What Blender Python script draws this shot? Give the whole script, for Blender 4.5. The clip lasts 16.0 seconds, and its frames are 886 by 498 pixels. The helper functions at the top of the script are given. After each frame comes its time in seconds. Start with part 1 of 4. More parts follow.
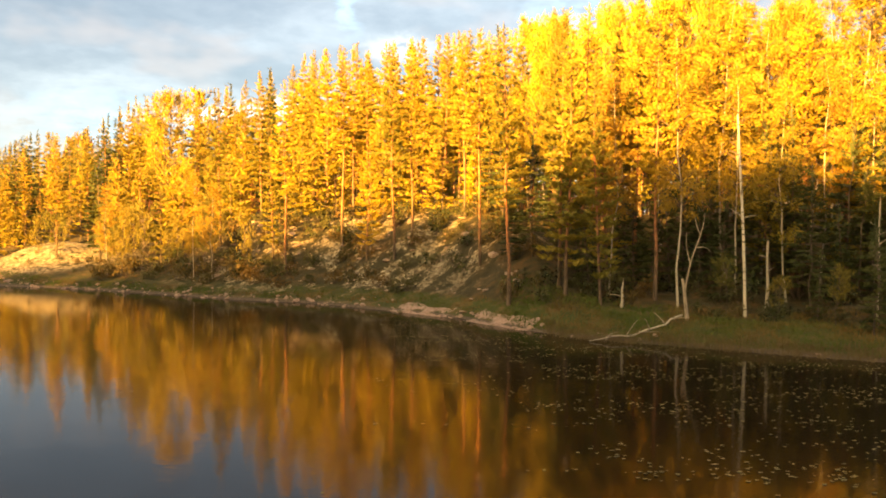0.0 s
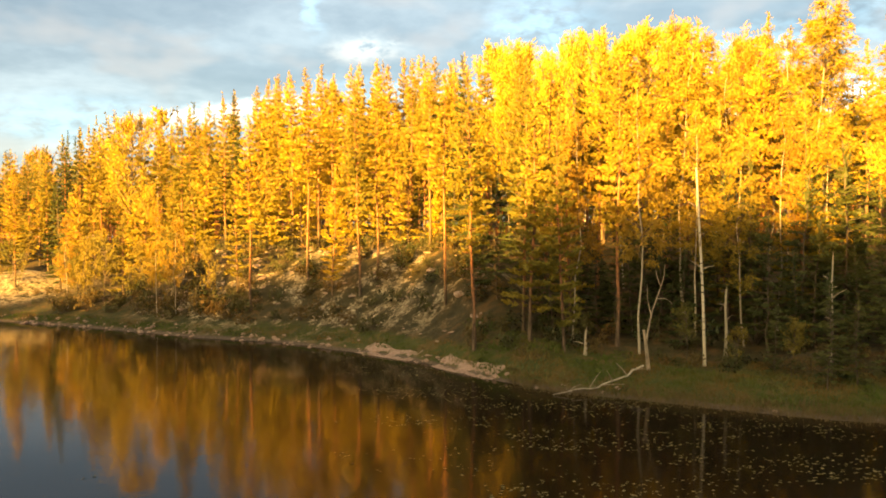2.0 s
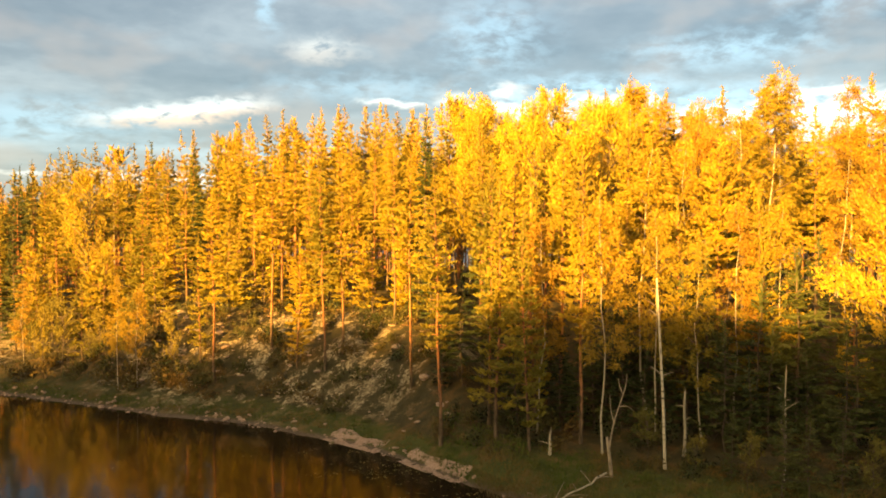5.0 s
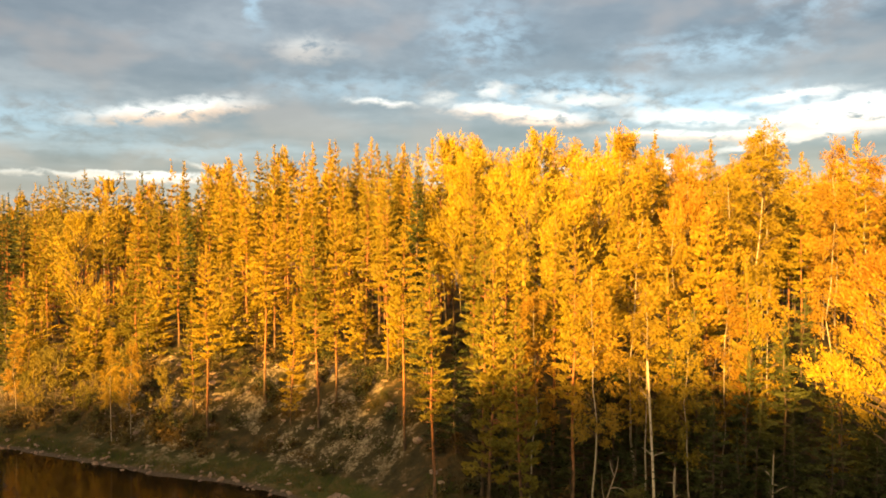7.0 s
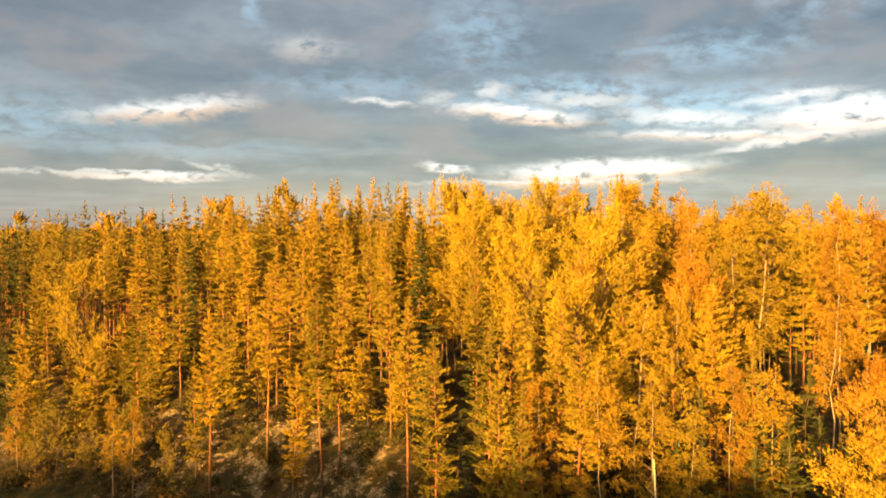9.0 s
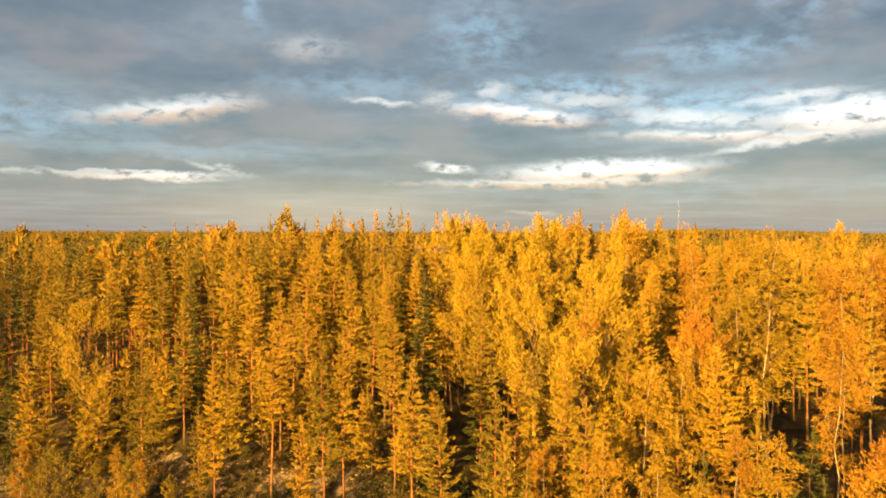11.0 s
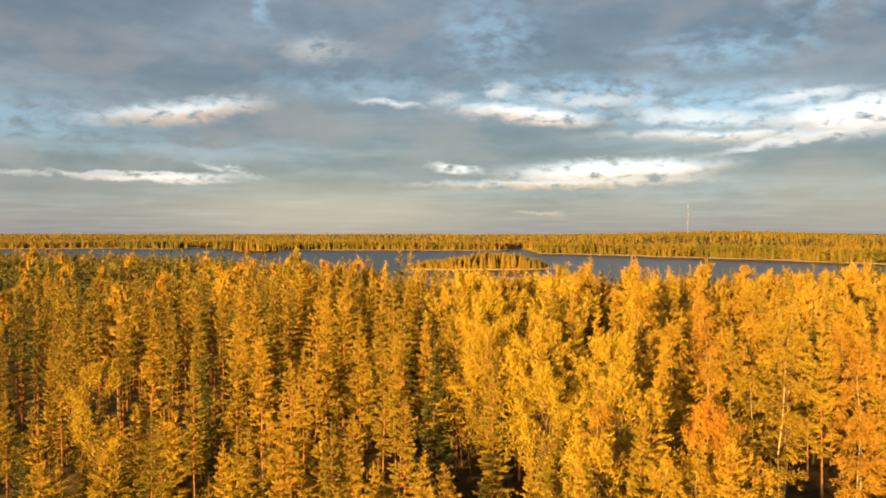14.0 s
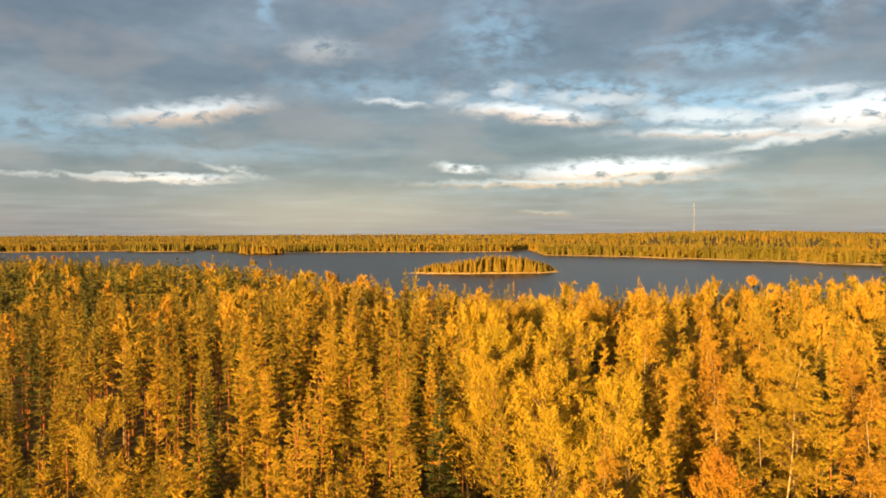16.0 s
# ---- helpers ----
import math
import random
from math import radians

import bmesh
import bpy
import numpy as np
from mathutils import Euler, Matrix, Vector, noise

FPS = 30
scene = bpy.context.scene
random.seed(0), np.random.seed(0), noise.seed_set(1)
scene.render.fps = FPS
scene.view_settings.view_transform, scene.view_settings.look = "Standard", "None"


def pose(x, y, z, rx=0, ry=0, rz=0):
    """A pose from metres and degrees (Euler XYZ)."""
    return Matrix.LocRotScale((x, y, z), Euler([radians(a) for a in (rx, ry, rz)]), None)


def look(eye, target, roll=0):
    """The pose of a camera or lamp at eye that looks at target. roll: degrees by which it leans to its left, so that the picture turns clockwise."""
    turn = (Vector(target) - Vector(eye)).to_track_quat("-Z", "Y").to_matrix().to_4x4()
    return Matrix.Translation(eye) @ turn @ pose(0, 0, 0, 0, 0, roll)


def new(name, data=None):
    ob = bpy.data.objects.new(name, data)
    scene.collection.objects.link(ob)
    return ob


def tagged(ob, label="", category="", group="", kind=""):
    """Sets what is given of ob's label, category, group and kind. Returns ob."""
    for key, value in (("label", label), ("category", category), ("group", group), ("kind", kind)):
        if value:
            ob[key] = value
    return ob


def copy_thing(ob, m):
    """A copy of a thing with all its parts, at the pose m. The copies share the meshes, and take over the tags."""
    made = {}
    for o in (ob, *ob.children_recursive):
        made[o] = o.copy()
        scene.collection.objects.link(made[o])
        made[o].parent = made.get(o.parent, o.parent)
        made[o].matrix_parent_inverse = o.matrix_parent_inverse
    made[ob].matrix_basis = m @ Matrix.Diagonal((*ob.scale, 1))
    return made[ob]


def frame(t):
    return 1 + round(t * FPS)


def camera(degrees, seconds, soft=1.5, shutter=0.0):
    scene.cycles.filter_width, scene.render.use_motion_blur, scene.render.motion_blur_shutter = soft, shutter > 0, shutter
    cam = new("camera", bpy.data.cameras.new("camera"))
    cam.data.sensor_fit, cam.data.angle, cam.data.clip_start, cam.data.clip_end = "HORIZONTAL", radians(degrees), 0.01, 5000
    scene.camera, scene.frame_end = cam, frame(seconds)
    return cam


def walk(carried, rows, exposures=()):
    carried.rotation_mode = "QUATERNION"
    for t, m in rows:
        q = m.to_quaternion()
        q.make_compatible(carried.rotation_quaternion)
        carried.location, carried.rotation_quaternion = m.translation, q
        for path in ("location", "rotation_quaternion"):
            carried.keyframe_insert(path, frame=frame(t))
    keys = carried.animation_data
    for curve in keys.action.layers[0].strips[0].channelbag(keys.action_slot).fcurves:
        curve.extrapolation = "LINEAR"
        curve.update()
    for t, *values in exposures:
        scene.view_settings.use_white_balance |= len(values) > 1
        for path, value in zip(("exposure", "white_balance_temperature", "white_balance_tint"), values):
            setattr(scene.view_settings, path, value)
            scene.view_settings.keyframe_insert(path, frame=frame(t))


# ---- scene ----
cam = camera(58.33, 16.0, soft=1.8)
ROWS = [
    (0, 0.00, 0.00, 4.45, 0.00, -1.42, -0.15),
    (0.5, -0.00, 0.06, 4.87, -0.54, -1.43, -0.07),
    (1, 0.06, -0.01, 5.46, -1.13, -1.40, 0.02),
    (1.5, 0.06, -0.11, 6.08, -1.78, -1.36, 0.09),
    (2, 0.06, -0.18, 6.65, -2.42, -1.34, 0.14),
    (2.5, 0.07, -0.30, 7.20, -3.06, -1.32, 0.19),
    (3, 0.04, -0.37, 7.93, -3.67, -1.28, 0.17),
    (3.5, -0.06, -0.44, 8.72, -4.21, -1.27, 0.13),
    (4, -0.14, -0.54, 9.58, -4.72, -1.23, 0.11),
    (6.5, -0.83, -0.87, 14.23, -6.27, -1.29, 0.06),
    (7, -0.81, -1.05, 15.21, -6.41, -1.30, 0.03),
    (7.5, -0.81, -1.03, 16.22, -6.47, -1.29, -0.02),
    (8, -0.93, -0.93, 17.34, -6.52, -1.28, -0.05),
    (8.5, -1.05, -0.83, 18.66, -6.58, -1.28, -0.09),
    (9, -1.17, -0.81, 19.61, -6.56, -1.32, -0.12),
    (11.5, -1.40, -0.72, 24.03, -6.42, -1.31, -0.19),
    (12, -1.43, -0.76, 24.99, -6.26, -1.30, -0.19),
    (12.5, -1.48, -0.76, 26.03, -6.11, -1.26, -0.17),
    (13, -1.50, -0.66, 26.93, -5.99, -1.25, -0.12),
    (13.5, -1.51, -0.43, 27.76, -5.92, -1.25, -0.07),
    (14, -1.50, -0.24, 28.45, -5.88, -1.27, -0.01),
    (14.5, -1.48, -0.08, 29.18, -5.85, -1.30, 0.07),
    (15, -1.48, -0.04, 29.99, -5.70, -1.30, 0.15),
    (15.5, -1.41, 0.02, 30.75, -5.60, -1.28, 0.19),
    (16, -1.42, 0.17, 31.54, -5.48, -1.30, 0.23),
]
EXPOSURES = [(0.0, 3.55, 7300, 11), (2.0, 3.40, 7150, 5), (3.5, 3.21, 7150, 4), (7.0, 2.62, 7300, 11), (9.0, 2.34, 7150, 12), (12.0, 2.19, 6800, 10), (16.0, 2.14, 6650, 9)]
walk(cam, [(t, pose(x, y, z, 90 + pitch, roll, yaw)) for t, x, y, z, yaw, pitch, roll in ROWS], EXPOSURES)

# ---- world and sun ----
SUN_ELEVATION, SUN_BEHIND = 8.0, 32.0      # degrees up; degrees to the left of straight behind the first view
sun_from = Vector((-math.sin(radians(SUN_BEHIND)) * math.cos(radians(SUN_ELEVATION)),
                   -math.cos(radians(SUN_BEHIND)) * math.cos(radians(SUN_ELEVATION)), math.sin(radians(SUN_ELEVATION))))
sun = new("sun", bpy.data.lights.new("sun", "SUN"))
sun.data.energy, sun.data.angle, sun.data.color = 5.0, radians(0.9), (1.0, 0.51, 0.105)
sun.matrix_world = look(sun_from * 100, (0, 0, 0))


class Tree:
    """Short-hand for node trees."""

    def __init__(self, nodes_owner):
        self.t = nodes_owner.node_tree
        self.t.nodes.clear()

    def node(self, kind, operation=None):
        n = self.t.nodes.new(kind)
        if operation:
            n.operation = operation
        return n

    def link(self, a, b):
        self.t.links.new(a, b)

    def put(self, socket, value):
        if isinstance(value, bpy.types.NodeSocket):
            self.t.links.new(value, socket)
        else:
            socket.default_value = value

    def math(self, op, a, b=0.0, c=0.0, clamp=False):
        n = self.t.nodes.new("ShaderNodeMath")
        n.operation, n.use_clamp = op, clamp
        for s, v in zip(n.inputs, (a, b, c)):
            self.put(s, v)
        return n.outputs[0]

    def vec(self, x, y, z):
        n = self.t.nodes.new("ShaderNodeCombineXYZ")
        for s, v in zip(n.inputs, (x, y, z)):
            self.put(s, v)
        return n.outputs[0]

    def noise(self, vector, scale, detail=4.0, rough=0.55, distortion=0.0):
        n = self.t.nodes.new("ShaderNodeTexNoise")
        n.inputs["Scale"].default_value, n.inputs["Detail"].default_value = scale, detail
        n.inputs["Roughness"].default_value, n.inputs["Distortion"].default_value = rough, distortion
        if vector is not None:
            self.t.links.new(vector, n.inputs["Vector"])
        return n

    def ramp(self, fac, stops):
        n = self.t.nodes.new("ShaderNodeValToRGB")
        els = n.color_ramp.elements
        while len(els) < len(stops):
            els.new(0.5)
        for e, (p, c) in zip(els, stops):
            e.position, e.color = p, (*c, 1.0) if len(c) == 3 else c
        self.put(n.inputs[0], fac)
        return n.outputs[0]

    def smooth(self, value, lo, hi):
        n = self.t.nodes.new("ShaderNodeMapRange")
        n.interpolation_type = "SMOOTHSTEP"
        self.put(n.inputs["Value"], value)
        n.inputs["From Min"].default_value, n.inputs["From Max"].default_value = lo, hi
        return n.outputs["Result"]

    def mix(self, fac, a, b, blend="MIX"):
        n = self.t.nodes.new("ShaderNodeMix")
        n.data_type, n.blend_type = "RGBA", blend
        self.put(n.inputs[0], fac)
        for s, v in ((n.inputs[6], a), (n.inputs[7], b)):
            self.put(s, (*v, 1.0) if isinstance(v, tuple) and len(v) == 3 else v)
        return n.outputs[2]


# bright rifts in the clouds: centre in degrees right of the first view and degrees up, half width and height, slant, brightness, warmth
CLOUD_GAPS = (
    (-12.4, 8.1, 4.3, 0.48, 0.13, 0.70, 1.0), (2.06, 9.15, 2.0, 0.20, -0.05, 0.55, 0.2), (12.2, 8.25, 4.2, 0.38, -0.10, 0.85, 0.9),
    (18.2, 4.2, 5.6, 0.52, 0.03, 1.05, 0.9), (6.75, 4.5, 1.6, 0.20, -0.10, 0.80, 0.3), (14.2, 3.4, 8.0, 0.20, 0.0, 0.62, 1.1),
    (33.8, 7.4, 4.4, 0.72, 0.0, 1.05, 0.6), (25.6, 6.45, 6.0, 0.26, -0.05, 0.70, 0.8), (24.0, 7.8, 4.2, 0.38, -0.08, 0.62, 0.0),
    (30.2, 8.9, 3.2, 0.22, 0.05, 0.60, 0.0), (-14.1, 3.7, 3.9, 0.21, 0.0, 1.00, 0.6), (-18.5, 3.8, 6.0, 0.13, 0.0, 0.45, 0.2),
)
CLOUD_WISPS = (
    (-9.3, 4.25, 2.0, 0.14, -0.20, 0.45, 0.3), (-3.2, 12.7, 2.0, 0.60, 0.05, 0.36, 0.3), (10.2, 9.9, 0.9, 0.35, 0.0, 0.50, 0.0),
    (6.1, 9.5, 1.0, 0.22, 0.0, 0.42, 0.0), (16.5, 9.2, 3.6, 0.32, -0.03, 0.50, 0.0), (13.0, 1.26, 1.3, 0.14, 0.0, 0.38, 0.9), (29.0, 5.9, 3.4, 0.18, 0.12, 0.62, 0.2),
)
BLUE_HOLES = (
    (16.0, 9.6, 7.0, 1.1, 0.85), (24.0, 8.6, 7.0, 1.2, 0.85), (31.5, 15.2, 3.4, 2.0, 0.40), (25.5, 12.2, 6.0, 1.2, 0.55),
    (-21.0, 7.2, 6.0, 1.3, 0.50), (-6.6, 16.0, 0.7, 1.8, 0.55), (9.5, 13.6, 3.5, 2.4, 0.50), (1.0, 10.2, 7.0, 1.0, 0.35),
    (-12.0, 5.6, 8.0, 0.7, 0.30), (22.0, 2.6, 14.0, 0.9, 0.20),
)
world = bpy.data.worlds.new("sky")
scene.world = world
world.use_nodes = True
k = Tree(world)
ways = k.node("ShaderNodeTexCoord").outputs["Generated"]
split = k.node("ShaderNodeSeparateXYZ")
k.link(ways, split.inputs[0])
sx, sy, sz = split.outputs
azimuth = k.math("MULTIPLY", k.math("ARCTAN2", sx, sy), 57.2958)
height = k.math("MULTIPLY", k.math("ARCSINE", sz), 57.2958)
plane = k.math("MAXIMUM", k.math("ADD", sz, 0.045), 0.03)
deck = k.vec(k.math("DIVIDE", sx, plane), k.math("DIVIDE", sy, plane), 0.0)
banks = k.noise(deck, 0.55, 5.0, 0.52, 0.25).outputs[0]
flat = k.vec(k.math("MULTIPLY", azimuth, 0.35), k.math("MULTIPLY", height, 1.0), 3.7)
wisps = k.noise(flat, 0.55, 5.0, 0.56, 0.3)
wind = k.node("ShaderNodeSeparateColor")
k.link(wisps.outputs["Color"], wind.inputs[0])
puffs = k.noise(k.vec(k.math("MULTIPLY", azimuth, 0.55), k.math("MULTIPLY", height, 1.1), 9.1), 1.3, 4.0, 0.55, 0.2)
puff = k.node("ShaderNodeSeparateColor")
k.link(puffs.outputs["Color"], puff.inputs[0])


def swayed(value, big, small, channel):
    a = k.math("MULTIPLY", k.math("SUBTRACT", wind.outputs[channel], 0.5), big)
    return k.math("ADD", value, k.math("ADD", a, k.math("MULTIPLY", k.math("SUBTRACT", puff.outputs[channel], 0.5), small)))


az_w, el_w = swayed(azimuth, 3.0, 2.0, 0), swayed(height, 0.8, 0.9, 1)


def lens_shape(az, el, wide, tall, soft, slant=0.0):
    """How far inside a ragged lens of sky a direction lies, and how high in it."""
    da = k.math("SUBTRACT", az_w, az)
    a = k.math("DIVIDE", da, wide)
    b = k.math("DIVIDE", k.math("SUBTRACT", k.math("SUBTRACT", el_w, el), k.math("MULTIPLY", da, slant)), tall)
    d = k.math("SQRT", k.math("ADD", k.math("MULTIPLY", a, a), k.math("MULTIPLY", b, b)))
    return k.smooth(d, 1.0 + soft, 1.0 - soft), b


sky = k.node("ShaderNodeTexSky")
sky.sky_type, sky.sun_disc = "NISHITA", False
sky.sun_elevation, sky.sun_rotation = radians(SUN_ELEVATION), radians(180.0 + SUN_BEHIND)
sky.air_density, sky.dust_density, sky.ozone_density = 1.0, 0.6, 1.5
blue = k.mix(1.0, sky.outputs[0], (0.075, 0.078, 0.082), "MULTIPLY")
thick = k.math("ADD", k.math("MULTIPLY", banks, 0.72), k.math("ADD", k.math("MULTIPLY", wind.outputs[2], 0.16), k.math("MULTIPLY", puff.outputs[2], 0.09)))
grey = k.ramp(thick, [(0.34, (0.020, 0.026, 0.035)), (0.48, (0.035, 0.042, 0.052)), (0.58, (0.055, 0.064, 0.075)), (0.72, (0.095, 0.105, 0.116))])
mauve = k.smooth(k.noise(k.vec(k.math("MULTIPLY", azimuth, 0.5), height, 5.0), 0.22, 3.0).outputs[0], 0.48, 0.66)
grey = k.mix(k.math("MULTIPLY", mauve, 0.55), grey, (0.066, 0.058, 0.057))
holes = 0.0
for az, el, wide, tall, much in BLUE_HOLES:
    holes = k.math("MAXIMUM", holes, k.math("MULTIPLY", lens_shape(az, el, wide, tall, 0.8)[0], much))
ragged = k.smooth(k.math("ADD", k.math("MULTIPLY", puff.outputs[0], 0.6), k.math("MULTIPLY", banks, 0.4)), 0.36, 0.60)
colour = k.mix(k.math("MULTIPLY", holes, ragged), grey, (0.082, 0.134, 0.180))
low = k.smooth(height, 6.5, 0.0)
colour = k.mix(k.math("MULTIPLY", low, 0.55), colour, (0.080, 0.081, 0.088))
glow = k.math("MULTIPLY", lens_shape(-3.0, 1.2, 9.0, 1.9, 0.9)[0], 0.45)
colour = k.mix(glow, colour, (0.14, 0.125, 0.10))
for rows, soft in ((CLOUD_WISPS, 0.9), (CLOUD_GAPS, 0.82)):
    for az, el, wide, tall, slant, much, warm in rows:
        m, inside = lens_shape(az, el, wide, 1.3 * tall, soft, slant)
        m = k.math("MULTIPLY", m, k.smooth(puff.outputs[2], 0.27, 0.52))
        under = k.math("MULTIPLY", k.smooth(inside, 0.7, -0.7), warm)
        lit = k.mix(under, tuple(much * c for c in (0.29, 0.30, 0.31)), tuple(much * c for c in (0.25, 0.175, 0.125)))
        colour = k.mix(m, colour, lit)
colour = k.mix(k.math("MULTIPLY", k.smooth(height, 17.0, 26.0), 0.5), colour, (0.030, 0.032, 0.036))     # unseen sky overhead, darkened to dim what the water reflects
overcast = k.mix(0.9, blue, colour)
# unseen sunset glow about the sun, behind the first standpoint, added as warm fill
to_sun = k.node("ShaderNodeVectorMath", operation="DOT_PRODUCT")
k.link(ways, to_sun.inputs[0])
to_sun.inputs[1].default_value = sun_from
near_sun = k.smooth(to_sun.outputs["Value"], 0.15, 1.0)
overcast = k.mix(k.math("MULTIPLY", near_sun, k.smooth(height, -2.0, 3.0)), overcast, (0.34, 0.255, 0.14))
back = k.node("ShaderNodeBackground")
k.link(overcast, back.inputs[0])
back.inputs[1].default_value = 1.04
k.link(back.outputs[0], k.node("ShaderNodeOutputWorld").inputs[0])

# ---- materials ----


def material(name):
    m = bpy.data.materials.new(name)
    m.use_nodes = True
    return m, Tree(m)


def finish(t, colour, rough=0.8, bump=None, strength=0.4, distance=0.05, through_light=0.0, spec=0.3, gaps=0.0):
    p = t.node("ShaderNodeBsdfPrincipled")
    t.put(p.inputs["Base Color"], colour)
    t.put(p.inputs["Roughness"], rough)
    p.inputs["Specular IOR Level"].default_value = spec
    if bump is not None:
        b = t.node("ShaderNodeBump")
        b.inputs["Strength"].default_value, b.inputs["Distance"].default_value = strength, distance
        t.put(b.inputs["Height"], bump)
        t.link(b.outputs[0], p.inputs["Normal"])
    shader = p.outputs[0]
    if through_light:
        tr = t.node("ShaderNodeBsdfTranslucent")
        t.put(tr.inputs[0], colour)
        mx = t.node("ShaderNodeMixShader")
        mx.inputs[0].default_value = through_light
        t.link(shader, mx.inputs[1])
        t.link(tr.outputs[0], mx.inputs[2])
        shader = mx.outputs[0]
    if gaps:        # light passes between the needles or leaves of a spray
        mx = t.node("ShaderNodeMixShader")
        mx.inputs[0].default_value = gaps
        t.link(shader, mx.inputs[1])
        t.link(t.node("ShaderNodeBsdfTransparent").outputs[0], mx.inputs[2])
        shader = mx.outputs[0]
    t.link(shader, t.node("ShaderNodeOutputMaterial").inputs[0])


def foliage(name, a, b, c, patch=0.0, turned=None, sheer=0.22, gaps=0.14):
    """Leaves or needles: hue differs from tree to tree (or patch to patch in a joined wood) and from leaf to leaf."""
    m, t = material(name)
    which = t.node("ShaderNodeObjectInfo").outputs["Random"]
    if patch:
        where = t.node("ShaderNodeNewGeometry").outputs["Position"]
        flat = t.node("ShaderNodeVectorMath", operation="MULTIPLY")
        t.link(where, flat.inputs[0])
        flat.inputs[1].default_value = (1.0, 1.0, 0.0)
        cell = t.node("ShaderNodeTexVoronoi")
        t.link(flat.outputs[0], cell.inputs["Vector"])
        cell.inputs["Scale"].default_value = patch
        one = t.node("ShaderNodeSeparateColor")
        t.link(cell.outputs["Color"], one.inputs[0])
        which = one.outputs[0]
    col = t.ramp(which, [(0.0, a), (0.5, b), (1.0, c)])
    if turned:      # autumn red that has come to the top of the crown first
        at = t.node("ShaderNodeTexCoord").outputs["Object"]
        z = t.node("ShaderNodeSeparateXYZ")
        t.link(at, z.inputs[0])
        high = t.math("ADD", z.outputs[2], t.math("MULTIPLY", t.noise(at, 0.8, 5.0, 0.7).outputs[0], 8.0))
        col = t.mix(t.math("MULTIPLY", t.smooth(high, 11.5, 17.0), 0.75), col, turned)
    leaf = t.node("ShaderNodeNewGeometry").outputs["Random Per Island"]
    col = t.mix(1.0, col, t.ramp(leaf, [(0.0, (0.90, 0.91, 0.93)), (0.6, (1.02, 1.02, 1.02)), (1.0, (1.14, 1.10, 1.04))]), "MULTIPLY")
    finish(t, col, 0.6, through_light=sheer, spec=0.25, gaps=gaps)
    return m


def bark(name, low, high, start, end, scale=6.0, dark=0.35):
    m, t = material(name)
    at = t.node("ShaderNodeTexCoord").outputs["Object"]
    s = t.node("ShaderNodeSeparateXYZ")
    t.link(at, s.inputs[0])
    stretched = t.node("ShaderNodeMapping")
    stretched.inputs["Scale"].default_value = (1.0, 1.0, 0.25)
    t.link(at, stretched.inputs[0])
    grain = t.noise(stretched.outputs[0], scale, 6.0, 0.7).outputs[0]
    up = t.smooth(t.math("ADD", s.outputs[2], t.math("MULTIPLY", grain, 2.0)), start, end)
    col = t.mix(up, low, high)
    col = t.mix(t.smooth(grain, 0.62, 0.35), col, tuple(dark * v for v in low))
    finish(t, col, 0.9, grain, 0.7, 0.04)
    return m


def birch_bark(name, white=(0.44, 0.40, 0.32)):
    m, t = material(name)
    at = t.node("ShaderNodeTexCoord").outputs["Object"]
    mp = t.node("ShaderNodeMapping")
    mp.inputs["Scale"].default_value = (1.5, 1.5, 7.0)
    t.link(at, mp.inputs[0])
    bands = t.noise(mp.outputs[0], 1.6, 4.0, 0.7).outputs[0]
    col = t.mix(t.smooth(bands, 0.56, 0.64), white, (0.045, 0.04, 0.035))
    col = t.mix(t.smooth(t.noise(at, 3.0).outputs[0], 0.5, 0.75), col, (0.36, 0.31, 0.25))
    finish(t, col, 0.75, bands, 0.4, 0.01)
    return m


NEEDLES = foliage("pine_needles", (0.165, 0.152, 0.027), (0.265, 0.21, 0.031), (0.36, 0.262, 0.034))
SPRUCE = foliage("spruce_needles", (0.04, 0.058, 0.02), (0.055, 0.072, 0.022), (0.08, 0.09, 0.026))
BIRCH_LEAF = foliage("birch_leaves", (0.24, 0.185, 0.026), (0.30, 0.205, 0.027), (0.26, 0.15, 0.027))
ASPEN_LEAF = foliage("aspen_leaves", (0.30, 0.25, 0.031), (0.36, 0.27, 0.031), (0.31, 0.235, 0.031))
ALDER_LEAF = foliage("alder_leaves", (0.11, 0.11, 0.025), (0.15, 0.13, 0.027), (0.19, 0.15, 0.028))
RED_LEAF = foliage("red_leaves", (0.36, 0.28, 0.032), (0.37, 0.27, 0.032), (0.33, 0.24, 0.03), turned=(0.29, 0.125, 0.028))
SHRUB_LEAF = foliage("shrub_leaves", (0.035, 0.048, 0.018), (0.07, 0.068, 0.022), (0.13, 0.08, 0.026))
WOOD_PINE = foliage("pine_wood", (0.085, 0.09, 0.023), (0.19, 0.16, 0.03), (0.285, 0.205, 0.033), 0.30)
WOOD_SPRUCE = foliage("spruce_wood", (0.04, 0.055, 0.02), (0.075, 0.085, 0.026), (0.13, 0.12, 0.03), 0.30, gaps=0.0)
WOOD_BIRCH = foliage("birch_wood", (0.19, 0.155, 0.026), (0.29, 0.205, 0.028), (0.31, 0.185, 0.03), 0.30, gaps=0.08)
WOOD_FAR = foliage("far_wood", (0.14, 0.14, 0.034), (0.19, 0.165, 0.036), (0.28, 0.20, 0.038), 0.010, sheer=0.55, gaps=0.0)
PINE_BARK = bark("pine_bark", (0.12, 0.088, 0.062), (0.37, 0.16, 0.07), 1.5, 6.5)
SPRUCE_BARK = bark("spruce_bark", (0.11, 0.085, 0.065), (0.15, 0.11, 0.08), 3.0, 12.0)
